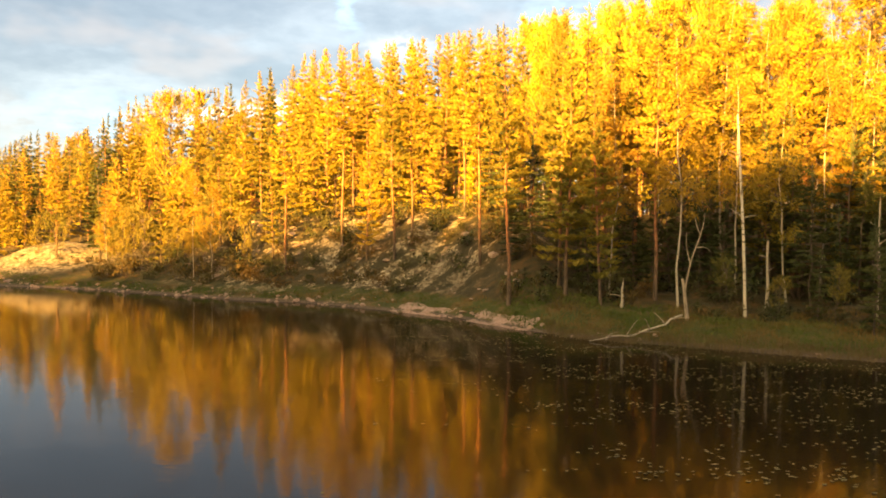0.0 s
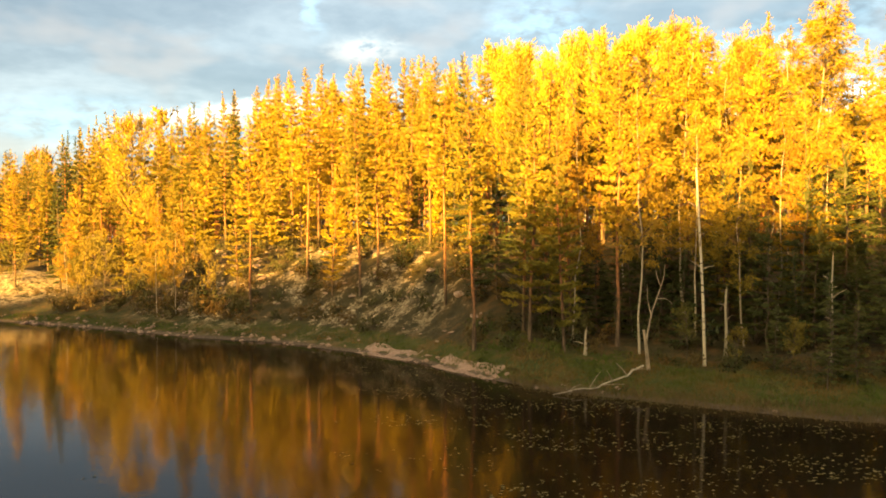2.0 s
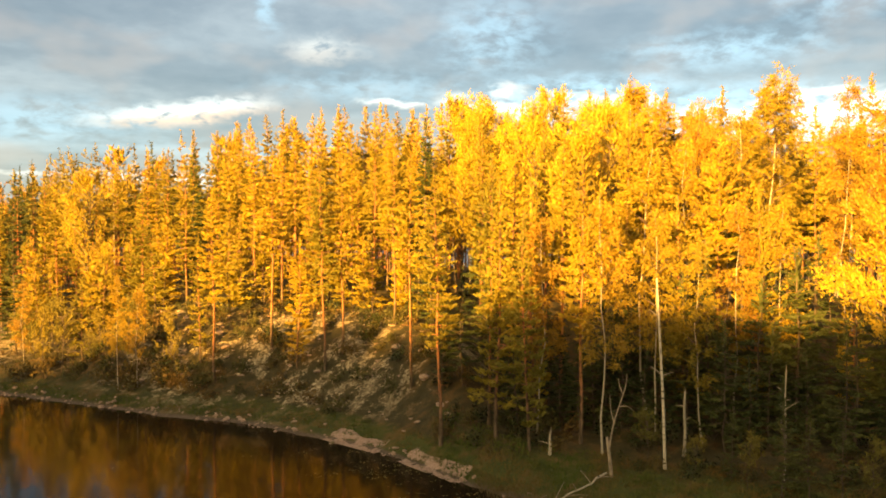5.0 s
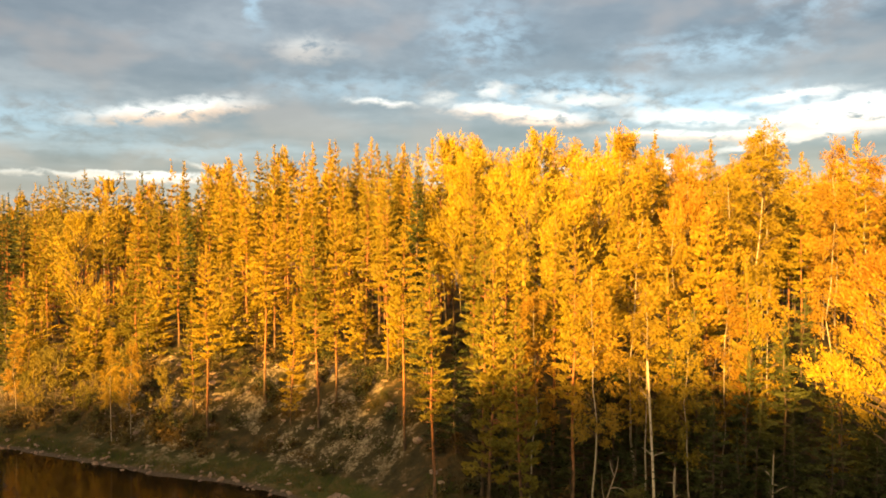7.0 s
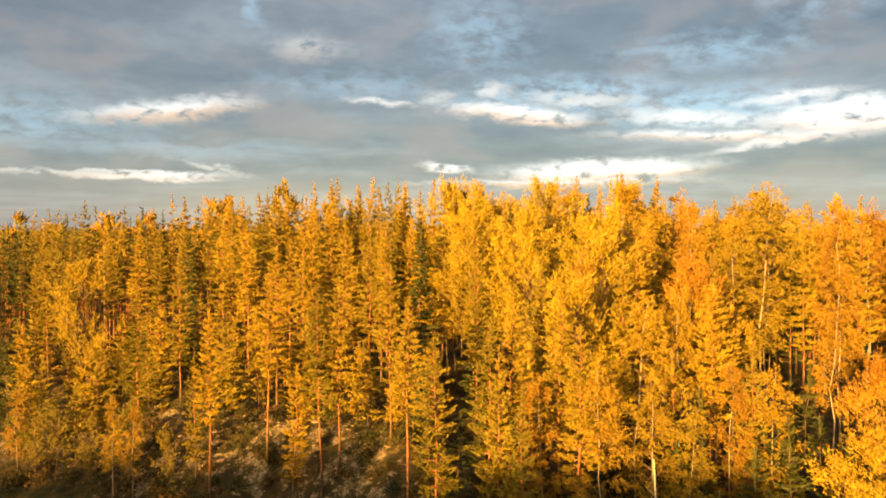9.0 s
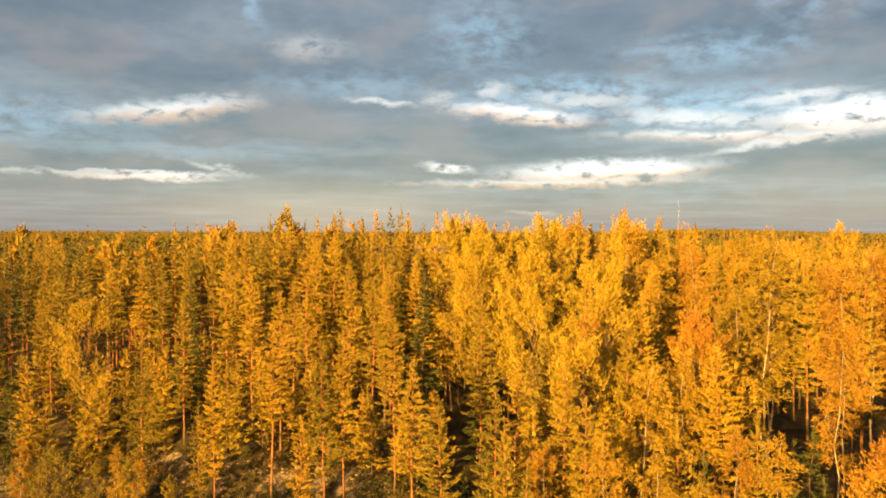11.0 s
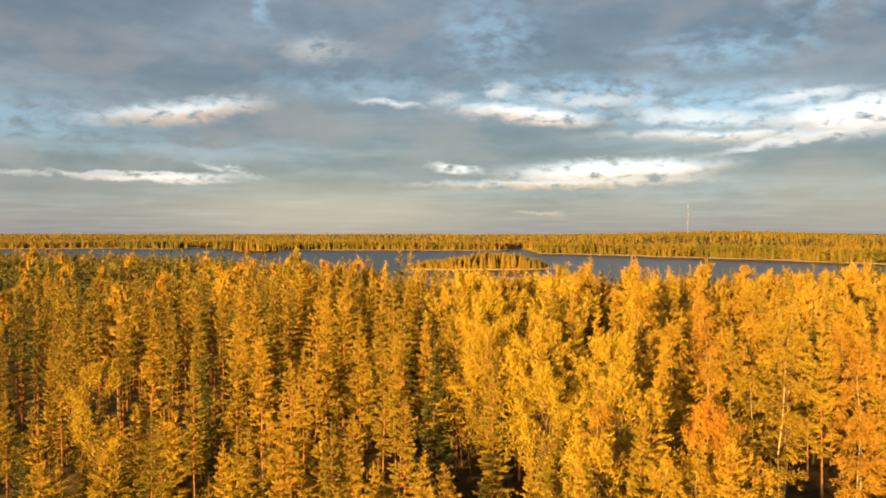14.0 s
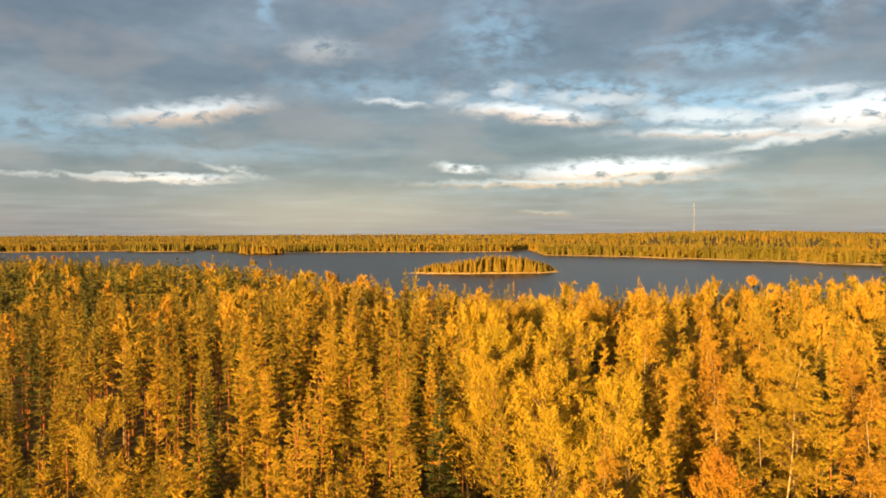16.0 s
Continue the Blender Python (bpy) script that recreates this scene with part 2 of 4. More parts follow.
GREY_WOOD = bark("weathered_wood", (0.26, 0.21, 0.155), (0.33, 0.27, 0.20), 0.5, 4.0, 9.0, 0.5)
# bark stays white on the tall snag, darkened for stems standing in shade
BIRCH_BARK = birch_bark("birch_bark", (0.31, 0.275, 0.22))
WHITE_BARK = birch_bark("white_birch_bark")
SHADE_BIRCH = birch_bark("shade_birch_bark", (0.27, 0.24, 0.19))
TWIGS = bark("birch_twigs", (0.10, 0.07, 0.05), (0.13, 0.09, 0.065), 2.0, 10.0)


def ground_material():
    m, t = material("forest_floor")
    at = t.node("ShaderNodeNewGeometry").outputs["Position"]
    s = t.node("ShaderNodeSeparateXYZ")
    t.link(at, s.inputs[0])
    big = t.noise(at, 0.22, 5.0, 0.6).outputs[0]
    mid = t.noise(at, 1.1, 6.0, 0.65).outputs[0]
    fine = t.noise(at, 7.0, 5.0, 0.7).outputs[0]
    heath = t.ramp(mid, [(0.3, (0.024, 0.027, 0.012)), (0.5, (0.055, 0.045, 0.019)), (0.7, (0.13, 0.075, 0.028))])
    flakes = t.math("ADD", t.math("MULTIPLY", fine, 0.45), t.math("MULTIPLY", t.noise(at, 2.6, 7.0, 0.72).outputs[0], 0.55))
    lichen = t.ramp(flakes, [(0.40, (0.05, 0.042, 0.022)), (0.49, (0.17, 0.135, 0.08)), (0.54, (0.33, 0.28, 0.185)), (0.64, (0.47, 0.41, 0.29))])
    # the open lichen slope between the shore and the wood
    a = t.math("DIVIDE", t.math("ADD", s.outputs[0], 8.0), 17.0)
    b = t.math("DIVIDE", t.math("SUBTRACT", t.math("ADD", s.outputs[1], t.math("MULTIPLY", s.outputs[0], 0.55)), 52.5), 9.0)
    inside = t.smooth(t.math("ADD", t.math("MULTIPLY", a, a), t.math("MULTIPLY", b, b)), 1.5, 0.5)
    a2 = t.math("DIVIDE", t.math("ADD", s.outputs[0], 33.0), 6.5)
    b2 = t.math("DIVIDE", t.math("SUBTRACT", s.outputs[1], 68.5), 5.5)
    knoll = t.smooth(t.math("ADD", t.math("MULTIPLY", a2, a2), t.math("MULTIPLY", b2, b2)), 1.4, 0.6)
    patches = t.smooth(t.math("ADD", big, t.math("ADD", t.math("MULTIPLY", mid, 1.1), t.math("MULTIPLY", fine, 0.35))), 1.25, 1.33)
    bare = t.math("MULTIPLY", knoll, t.smooth(mid, 0.36, 0.46))
    col = t.mix(t.math("MAXIMUM", bare, t.math("MULTIPLY", inside, patches)), heath, lichen)
    # grass on the low bank
    low = t.smooth(t.math("ADD", s.outputs[2], t.math("MULTIPLY", t.math("SUBTRACT", big, 0.5), 0.8)), 1.02, 0.68)
    low = t.math("MULTIPLY", low, t.math("ADD", 0.35, t.math("MULTIPLY", t.smooth(s.outputs[0], -14.0, 3.0), 0.65)))
    grass = t.ramp(mid, [(0.3, (0.032, 0.048, 0.012)), (0.5, (0.06, 0.070, 0.016)), (0.68, (0.13, 0.083, 0.033))])
    col = t.mix(low, col, grass)
    shore = t.smooth(s.outputs[2], 0.17, 0.06)
    col = t.mix(shore, col, t.ramp(fine, [(0.3, (0.045, 0.034, 0.025)), (0.7, (0.15, 0.115, 0.088))]))
    sand = t.math("MULTIPLY", t.smooth(s.outputs[1], 350.0, 450.0), t.smooth(s.outputs[2], 1.3, 0.7))
    col = t.mix(sand, col, (0.42, 0.33, 0.20))
    finish(t, col, 0.95, fine, 0.9, 0.2)
    return m


def rock_material(name, pale, moss):
    m, t = material(name)
    at = t.node("ShaderNodeNewGeometry").outputs["Position"]
    fine = t.noise(at, 9.0, 6.0, 0.7).outputs[0]
    mid = t.noise(at, 1.6, 4.0, 0.6).outputs[0]
    col = t.ramp(fine, [(0.3, (0.15, 0.10, 0.075)), (0.5, (0.27, 0.19, 0.15)), (0.7, pale)])
    col = t.mix(t.smooth(mid, moss, moss + 0.18), col, (0.10, 0.085, 0.045))
    finish(t, col, 0.9, fine, 0.6, 0.04)
    return m


def water_material():
    m, t = material("lake_water")
    at = t.node("ShaderNodeNewGeometry").outputs["Position"]
    s = t.node("ShaderNodeSeparateXYZ")
    t.link(at, s.inputs[0])
    swell = t.noise(at, 0.9, 3.0, 0.5).outputs[0]
    small = t.noise(at, 5.0, 2.0, 0.5).outputs[0]
    hgt = t.math("ADD", swell, t.math("MULTIPLY", small, 0.25))
    open_lake = t.smooth(s.outputs[1], 150.0, 300.0)
    b = t.node("ShaderNodeBump")
    b.inputs["Distance"].default_value = 0.05
    t.put(b.inputs["Strength"], t.math("ADD", 0.10, t.math("MULTIPLY", open_lake, 0.9)))
    t.link(hgt, b.inputs["Height"])
    p = t.node("ShaderNodeBsdfPrincipled")
    p.inputs["Base Color"].default_value = (0.010, 0.007, 0.004, 1)
    t.put(p.inputs["Roughness"], t.math("ADD", 0.075, t.math("MULTIPLY", open_lake, 0.2)))
    p.inputs["IOR"].default_value = 1.33
    p.inputs["Specular IOR Level"].default_value = 0.20
    t.link(b.outputs[0], p.inputs["Normal"])
    t.link(p.outputs[0], t.node("ShaderNodeOutputMaterial").inputs[0])
    return m


def plain(name, colour, rough=0.7):
    m, t = material(name)
    n = t.noise(t.node("ShaderNodeTexCoord").outputs["Object"], 8.0, 4.0).outputs[0]
    finish(t, t.mix(n, tuple(0.7 * v for v in colour), tuple(1.25 * v for v in colour)), rough)
    return m


def blade_material(name, a, b, c):
    m, t = material(name)
    leaf = t.node("ShaderNodeNewGeometry").outputs["Random Per Island"]
    where = t.node("ShaderNodeNewGeometry").outputs["Position"]
    mixed = t.math("ADD", t.math("MULTIPLY", leaf, 0.3), t.math("MULTIPLY", t.smooth(t.noise(where, 0.42, 4.0).outputs[0], 0.36, 0.64), 0.7))
    finish(t, t.ramp(mixed, [(0.0, a), (0.5, b), (1.0, c)]), 0.7, through_light=0.2)
    return m


FLOOR, ROCK, WATER = ground_material(), rock_material("granite", (0.30, 0.225, 0.19), 0.50), water_material()
LICHEN_ROCK = rock_material("lichen_rock", (0.42, 0.38, 0.28), 0.60)
GRASS = blade_material("grass_blades", (0.042, 0.078, 0.010), (0.072, 0.085, 0.015), (0.15, 0.086, 0.030))
REED = blade_material("reed_blades", (0.075, 0.058, 0.026), (0.13, 0.095, 0.045), (0.055, 0.055, 0.018))
PADS = blade_material("lily_leaf", (0.11, 0.10, 0.035), (0.19, 0.16, 0.06), (0.08, 0.08, 0.026))
MAST_PAINT = plain("mast_paint", (0.42, 0.40, 0.39), 0.5)

# ---- land and water ----
SHORE_X = (-400, -200, -120, -60, -34.5, -23.4, -13.8, -7.9, -2.6, 0.5, 2.5, 4.3, 5.9, 9.9, 15, 30, 60, 120, 400)
SHORE_Y = (190, 135, 102, 74, 61.9, 56.3, 50.4, 47.3, 43.4, 40, 37, 34.3, 32.2, 29.9, 26.9, 21, 13, 6, 0)
NEAR_AZ = (-75, -60, -23.7, -13.5, -6.7, -2, 3, 10, 18, 25, 29, 35, 60, 75)
NEAR_R = (760, 720, 640, 470, 340, 260, 220, 200, 200, 235, 265, 290, 330, 340)
FAR_AZ = (-75, -60, -24, -14, -7, -6, 10, 11.5, 12.6, 22, 34.7, 60, 75)
FAR_R = (1500, 1500, 1450, 1430, 1350, 1200, 1180, 1300, 1030, 900, 776, 650, 600)


def step(v, lo, hi):
    v = np.clip((v - lo) / (hi - lo), 0, 1)
    return v * v * (3 - 2 * v)


def waves(x, y, seed, size):
    """Smooth uneven field from a few crossed sine waves, about -1 to 1."""
    r = np.random.RandomState(seed)
    out = 0
    for i in range(7):
        a, f = r.uniform(0, 6.28), r.uniform(0.5, 2.2) / size
        out = out + np.sin((x * math.cos(a) + y * math.sin(a)) * f * 6.28 + r.uniform(0, 6.28)) / (1 + f * size)
    return out / 2.2


def from_shore(x, y):
    return (y - np.interp(x, SHORE_X, SHORE_Y) + 0.5 * waves(x, y, 3, 6.0)) * 0.88


def polar(x, y):
    return np.degrees(np.arctan2(x, np.maximum(y, 1e-6))), np.hypot(x, y)


def ground(x, y):
    x, y = np.asarray(x, float), np.asarray(y, float)
    s = from_shore(x, y)
    az, r = polar(x, y)
    ahead = y > 0
    # the wooded ridge across the cove
    bank = np.clip(s, -4, 3) * 0.22 + 0.1 * step(s, 0, 1)
    steep = step(x, -26, -14) * (1 - step(x, 3, 9))
    rise = steep * (4.6 * step(s, 1.5, 13) + 1.2 * step(s, 11, 30)) + (1 - steep) * (0.5 * step(s, 3, 8) + 4.2 * step(s, 7, 32))
    rise = rise * (1 - 0.35 * step(-x, 40, 120)) * (1 - 0.45 * step(r, 100, 220))
    knoll = 2.0 * np.exp(-((x + 33) / 6.5) ** 2 - ((y - 70) / 5) ** 2)
    rough = (0.35 * waves(x, y, 5, 7.0) + 0.14 * waves(x, y, 6, 2.2)) * step(s, 1.5, 6)
    ridge = bank + rise + knoll + rough + 0.8 * waves(x, y, 8, 60) * step(s, 20, 60)
    edge = np.interp(az, NEAR_AZ, NEAR_R) + 8 * waves(x, y, 9, 70) - r
    ridge = np.where(edge < 60, np.minimum(ridge, np.clip(edge, -40, 200) * 0.09), ridge)
    # the country across the lake
    e2 = r - np.interp(az, FAR_AZ, FAR_R) - 14 * waves(x, y, 11, 160)
    far = np.clip(e2, -60, 20) * 0.08 + 4.5 * step(e2, 20, 900) + 4 * waves(x, y, 12, 700) * step(e2, 50, 600)
    far = far + 13 * np.exp(-((az - 26) / 7.5) ** 2) * step(e2, 80, 600) + 2 * step(r, 2600, 4600)
    # islets
    isl = np.full_like(x, -3.0)
    for cx, cy, rx, ry, top in ((88, 596, 62, 20, 1.6), (-150, 1140, 34, 16, 1.5), (-330, 1330, 60, 22, 1.5), (-215, 1290, 24, 14, 1.2)):
        q = 1 - np.sqrt(((x - cx) / rx) ** 2 + ((y - cy) / ry) ** 2) + 0.12 * waves(x, y, 14, 30)
        isl = np.maximum(isl, np.clip(q * 6, -3, top))
    # the shore behind the first standpoint
    back = np.clip(-(y + 34 + 0.12 * x) * 0.15, -3, 1.4)
    front = np.maximum(np.maximum(np.where(s > -8, ridge, -2.5), far), isl)
    return np.maximum(np.where(ahead, front, -2.5), np.where(y < 10, np.maximum(back, np.where(s > -8, ridge, -2.5)), -2.5)).clip(-2.5, 80)


def spaced(fine, half, mid, coarse):
    """Lines of a sheet, close near the cove and wide apart far off."""
    a = np.concatenate([np.arange(0, half, fine), np.arange(half, 420, mid), np.arange(420, 1600, coarse), np.linspace(1600, 4900, 26)])
    return a


def grid_object(name, xs, ys, heights, mat):
    gx, gy = np.meshgrid(xs, ys)
    v = np.stack([gx, gy, heights(gx, gy)], -1).reshape(-1, 3)
    w = len(xs)
    i = (np.arange(len(ys) - 1)[:, None] * w + np.arange(w - 1)).ravel()
    return poly_object(name, v, np.stack([i, i + 1, i + w + 1, i + w], 1), mat, smooth=True)


def poly_object(name, verts, faces, mat, smooth=False):
    """A mesh of alike faces (all triangles or all quads) from arrays."""
    verts, faces = np.asarray(verts, np.float32), np.asarray(faces, np.int32)
    me = bpy.data.meshes.new(name)
    n, c = faces.shape
    me.vertices.add(len(verts))
    me.vertices.foreach_set("co", verts.ravel())
    me.loops.add(n * c)
    me.loops.foreach_set("vertex_index", faces.ravel())
    me.polygons.add(n)
    me.polygons.foreach_set("loop_start", np.arange(0, n * c, c, dtype=np.int32))
    me.polygons.foreach_set("use_smooth", np.full(n, smooth))
    me.materials.append(mat)
    me.update(calc_edges=True)
    me.validate()
    return new(name, me)


right = spaced(1.2, 60, 12.0, 32.0)
xs = np.unique(np.concatenate([-right[:0:-1], right, np.arange(18, 160, 7.0)]))
up = np.concatenate([np.arange(14, 100, 1.1), np.arange(100, 420, 10.0), np.arange(420, 1600, 28.0), np.linspace(1600, 4900, 26)])
up = np.unique(np.concatenate([up, np.arange(566, 628, 5.0)]))
down = np.concatenate([np.linspace(-4900, -300, 14), np.arange(-250, 14, 8.0)])
land = tagged(grid_object("ground", xs, np.concatenate([down, up]), ground, FLOOR),
              "wooded lakeside ground with lichen slope and grassy bank", "ground", kind="structure")
sheet = np.concatenate([np.linspace(-4900, -100, 12), np.linspace(-60, 60, 7), np.linspace(100, 4900, 12)])
lake = tagged(grid_object("water", sheet, sheet, lambda x, y: 0 * x, WATER), "dark calm lake water mirroring the golden forest", "water", kind="structure")

# ---- trees ----


def unit(v):
    return v / np.maximum(np.linalg.norm(v, axis=-1, keepdims=True), 1e-9)


def tube(path, radii, sides=7):
    """Triangles of a tapered round stick along a path."""
    path, radii = np.asarray(path, float), np.asarray(radii, float)
    way = unit(np.gradient(path, axis=0))
    ref = np.where(np.abs(way[:, 2:3]) > 0.9, np.array([[1.0, 0, 0]]), np.array([[0, 0, 1.0]]))
    a = unit(np.cross(way, ref))
    b = np.cross(way, a)
    t = np.linspace(0, 2 * np.pi, sides, endpoint=False)
    ring = path[:, None] + radii[:, None, None] * (np.cos(t)[None, :, None] * a[:, None] + np.sin(t)[None, :, None] * b[:, None])
    n = len(path)
    out = []
    for i in range(n - 1):
        p, q = ring[i], ring[i + 1]
        out.append(np.stack([p, np.roll(p, -1, 0), np.roll(q, -1, 0)], 1))
        out.append(np.stack([p, np.roll(q, -1, 0), q], 1))
    return np.concatenate(out)


def sticks(a, b, ra):
    """Thin three-sided spikes from points a to points b."""
    way = unit(b - a)
    side = unit(np.cross(way, np.array([0.3, 0.2, 0.93])))
    over = np.cross(way, side)
    t = [a + ra[:, None] * (math.cos(u) * side + math.sin(u) * over) for u in (0.0, 2.094, 4.189)]
    return np.concatenate([np.stack([t[i], t[(i + 1) % 3], b], 1) for i in range(3)])


def blades(at, way, length, width, r):
    """Pointed slips: one triangle each, from a base across the way to a tip."""
    side = unit(np.cross(way, r.normal(size=way.shape)))
    w = (width * 0.5)[:, None] * side
    return np.stack([at - w, at + w, at + length[:, None] * way], 1)


def leaves(at, size, r, droop=0.0):
    """Leaf-shaped pairs of triangles at any slant."""
    a = unit(r.normal(size=at.shape) + np.array([0, 0, -droop]))
    b = unit(np.cross(a, r.normal(size=at.shape)))
    a, b = a * size[:, None], b * (size * 0.62)[:, None]
    return np.concatenate([np.stack([at - a, at + b * 0.9, at + a], 1), np.stack([at - a, at + a, at - b * 0.9], 1)])


def tri_object(name, tris, mat, smooth=False):
    tris = np.asarray(tris)
    flat = tris.reshape(-1, 3)
    if smooth:      # weld what meets
        key, back = np.unique(np.round(flat, 4), axis=0, return_inverse=True)
        return poly_object(name, key, back.reshape(-1, 3), mat, True)
    return poly_object(name, flat, np.arange(len(flat)).reshape(-1, 3), mat)


def leaf_object(name, leaf, mat, pairs=False):
    """Loose leaves with the way that each faces: slips that face outward from their crown and catch light as it does."""
    if not isinstance(leaf, tuple):
        tris = np.asarray(leaf)
        if not pairs:
            return tri_object(name, tris, mat)
        n = len(tris) // 2
        v = np.stack([tris[:n, 0], tris[:n, 1], tris[:n, 2], tris[n:, 2]], 1).reshape(-1, 3)
        i = np.arange(n) * 4
        return poly_object(name, v, np.stack([i, i + 1, i + 2, i + 3], 1), mat)
    tris, face = leaf
    flat = np.cross(tris[:, 1] - tris[:, 0], tris[:, 2] - tris[:, 0])
    over = np.sum(flat * face, 1) < 0
    tris = np.where(over[:, None, None], tris[:, ::-1], tris)
    ob = tri_object(name, tris, mat)
    facing = ob.data.attributes.new("custom_normal", "FLOAT_VECTOR", "POINT")
    facing.data.foreach_set("vector", np.repeat(unit(face), 3, 0).astype(np.float32).ravel())
    return ob


def trunk_path(h, r, bend=0.25, n=8):
    z = np.linspace(0, h, n)
    off = np.cumsum(r.normal(0, bend / n, (n, 2)), 0)
    return np.concatenate([off - off[0], z[:, None]], 1)


def on_path(path, z):
    return np.stack([np.interp(z, path[:, 2], path[:, i]) for i in range(3)], 1)


def conifer(seed, h, start, wide, whorl, per, tufts, size, droop, top=0.7, blade=4, bare=0.22, flat=0.24):
    """Trunk, limbs and needle sprays of a pine or spruce, h metres high, the crown from start * h up. The sprays lie in
    plates along the limbs, with upturned shoots at their rim and fuller ones towards the stem."""
    r = np.random.RandomState(seed)
    path = trunk_path(h, r, 0.5)
    trunk = tube(np.vstack([path[:1] - [0, 0, 0.4], path]), np.concatenate([[h * 0.0092], np.interp(path[:, 2], [0, 0.06 * h, h], [h * 0.0080, h * 0.0064, 0.012])]), 7)
    u = np.linspace(0, 1, int((h - 0.3 - start * h) / whorl) + 1)
    z = start * h + (h - 0.3 - start * h) * (1 - (1 - u) ** 1.15)
    z = np.repeat(z, per) + r.uniform(-0.32, 0.32, len(z) * per) * whorl
    f = np.clip((z - start * h) / (h - start * h), 0, 1)
    shape = wide * np.minimum(1.0, 0.60 + f * 2.0) * (1 - f) ** top
    shape = np.maximum(shape * r.uniform(0.66, 1.14, len(z)), 0.16)
    keep = r.uniform(size=len(z)) < np.minimum(0.62 + 1.2 * f, 1.0) * (1 - 0.55 * step(f, 0.78, 1.0))
    a = r.uniform(0, 6.283, len(z))
    shape = shape * (0.90 + 0.16 * np.cos(a * 2 + z * 0.5 + seed))
    z, f, shape, a = z[keep], f[keep], shape[keep], a[keep]
    lift = np.interp(f, [0, 0.5, 0.85, 1], [-0.05 - droop, 0.20 - 0.6 * droop, 0.45, 0.9]) + r.normal(0, 0.07, len(z))
    p0 = on_path(path, z)
    p1 = p0 + np.stack([np.cos(a), np.sin(a), lift], 1) * shape[:, None]
    limbs = sticks(p0, p1, 0.010 + 0.014 * shape)
    if start > 0.3:     # dead stubs under the crown
        zs = r.uniform(0.16 * h, start * h, 14)
        aa = r.uniform(0, 6.283, 14)
        q0 = on_path(path, zs)
        limbs = np.concatenate([limbs, sticks(q0, q0 + np.stack([np.cos(aa), np.sin(aa), r.uniform(-0.3, 0.2, 14)], 1) * r.uniform(0.3, 1.0, 14)[:, None], np.full(14, 0.022))])
    # a long limb bears more sprays than a short one
    count = np.maximum(1, np.round(tufts * 1.35 * shape / wide + r.uniform(-0.5, 0.5, len(z)))).astype(int)
    own = np.repeat(np.arange(len(z)), count)
    u = np.sqrt(r.uniform(bare ** 2, 1.0, len(own)))
    side = np.stack([-np.sin(a), np.cos(a), 0 * a], 1)
    reach = shape[own]
    at = p0[own] + (p1 - p0)[own] * u[:, None] + np.array([0, 0, 1.0]) * (0.10 * reach * (u ** 2 - 0.4))[:, None]
    at = at + side[own] * (r.uniform(-0.5, 0.5, len(own)) * (1.15 - u) * np.minimum(reach, 1.5))[:, None] + r.normal(0, 1, at.shape) * [0.06, 0.06, 0.04]
    out = unit(p1 - p0)[own] * 0.9 + side[own] * r.normal(0, 0.55, len(own))[:, None] + np.array([0, 0, 0.55 - 1.6 * droop])
    big = (1.35 - 0.5 * u) * (1.05 - 0.55 * f[own] ** 2) * size
    at, out, big, own = (np.repeat(v, blade, 0) for v in (at, out, big, own))
    way = unit(unit(out) + r.normal(0, 1, out.shape) * [0.40, 0.40, flat])
    n = len(at)
    green = blades(at - way * big[:, None] * 0.3, way, big * r.uniform(0.7, 1.3, n), big * r.uniform(0.34, 0.56, n), r)
    leader = on_path(path, h - np.linspace(0.35, 1.5, 14))
    tip = blades(leader, unit(r.normal(0, 0.35, (14, 3)) * [1, 1, 0.3] + [0, 0, 1]), r.uniform(0.3, 0.5, 14), np.linspace(0.06, 0.2, 14), r)
    face = unit(np.stack([np.cos(a), np.sin(a), 0.30 + 0 * a], 1)[own] + 0.22 * side[own] * r.normal(0, 1, n)[:, None] + r.normal(0, 0.14, (n, 3)))
    return trunk, limbs, (np.concatenate([green, tip]), np.concatenate([face, unit(r.normal(0, 1, (14, 3)) + [0, 0, 0.5])]))


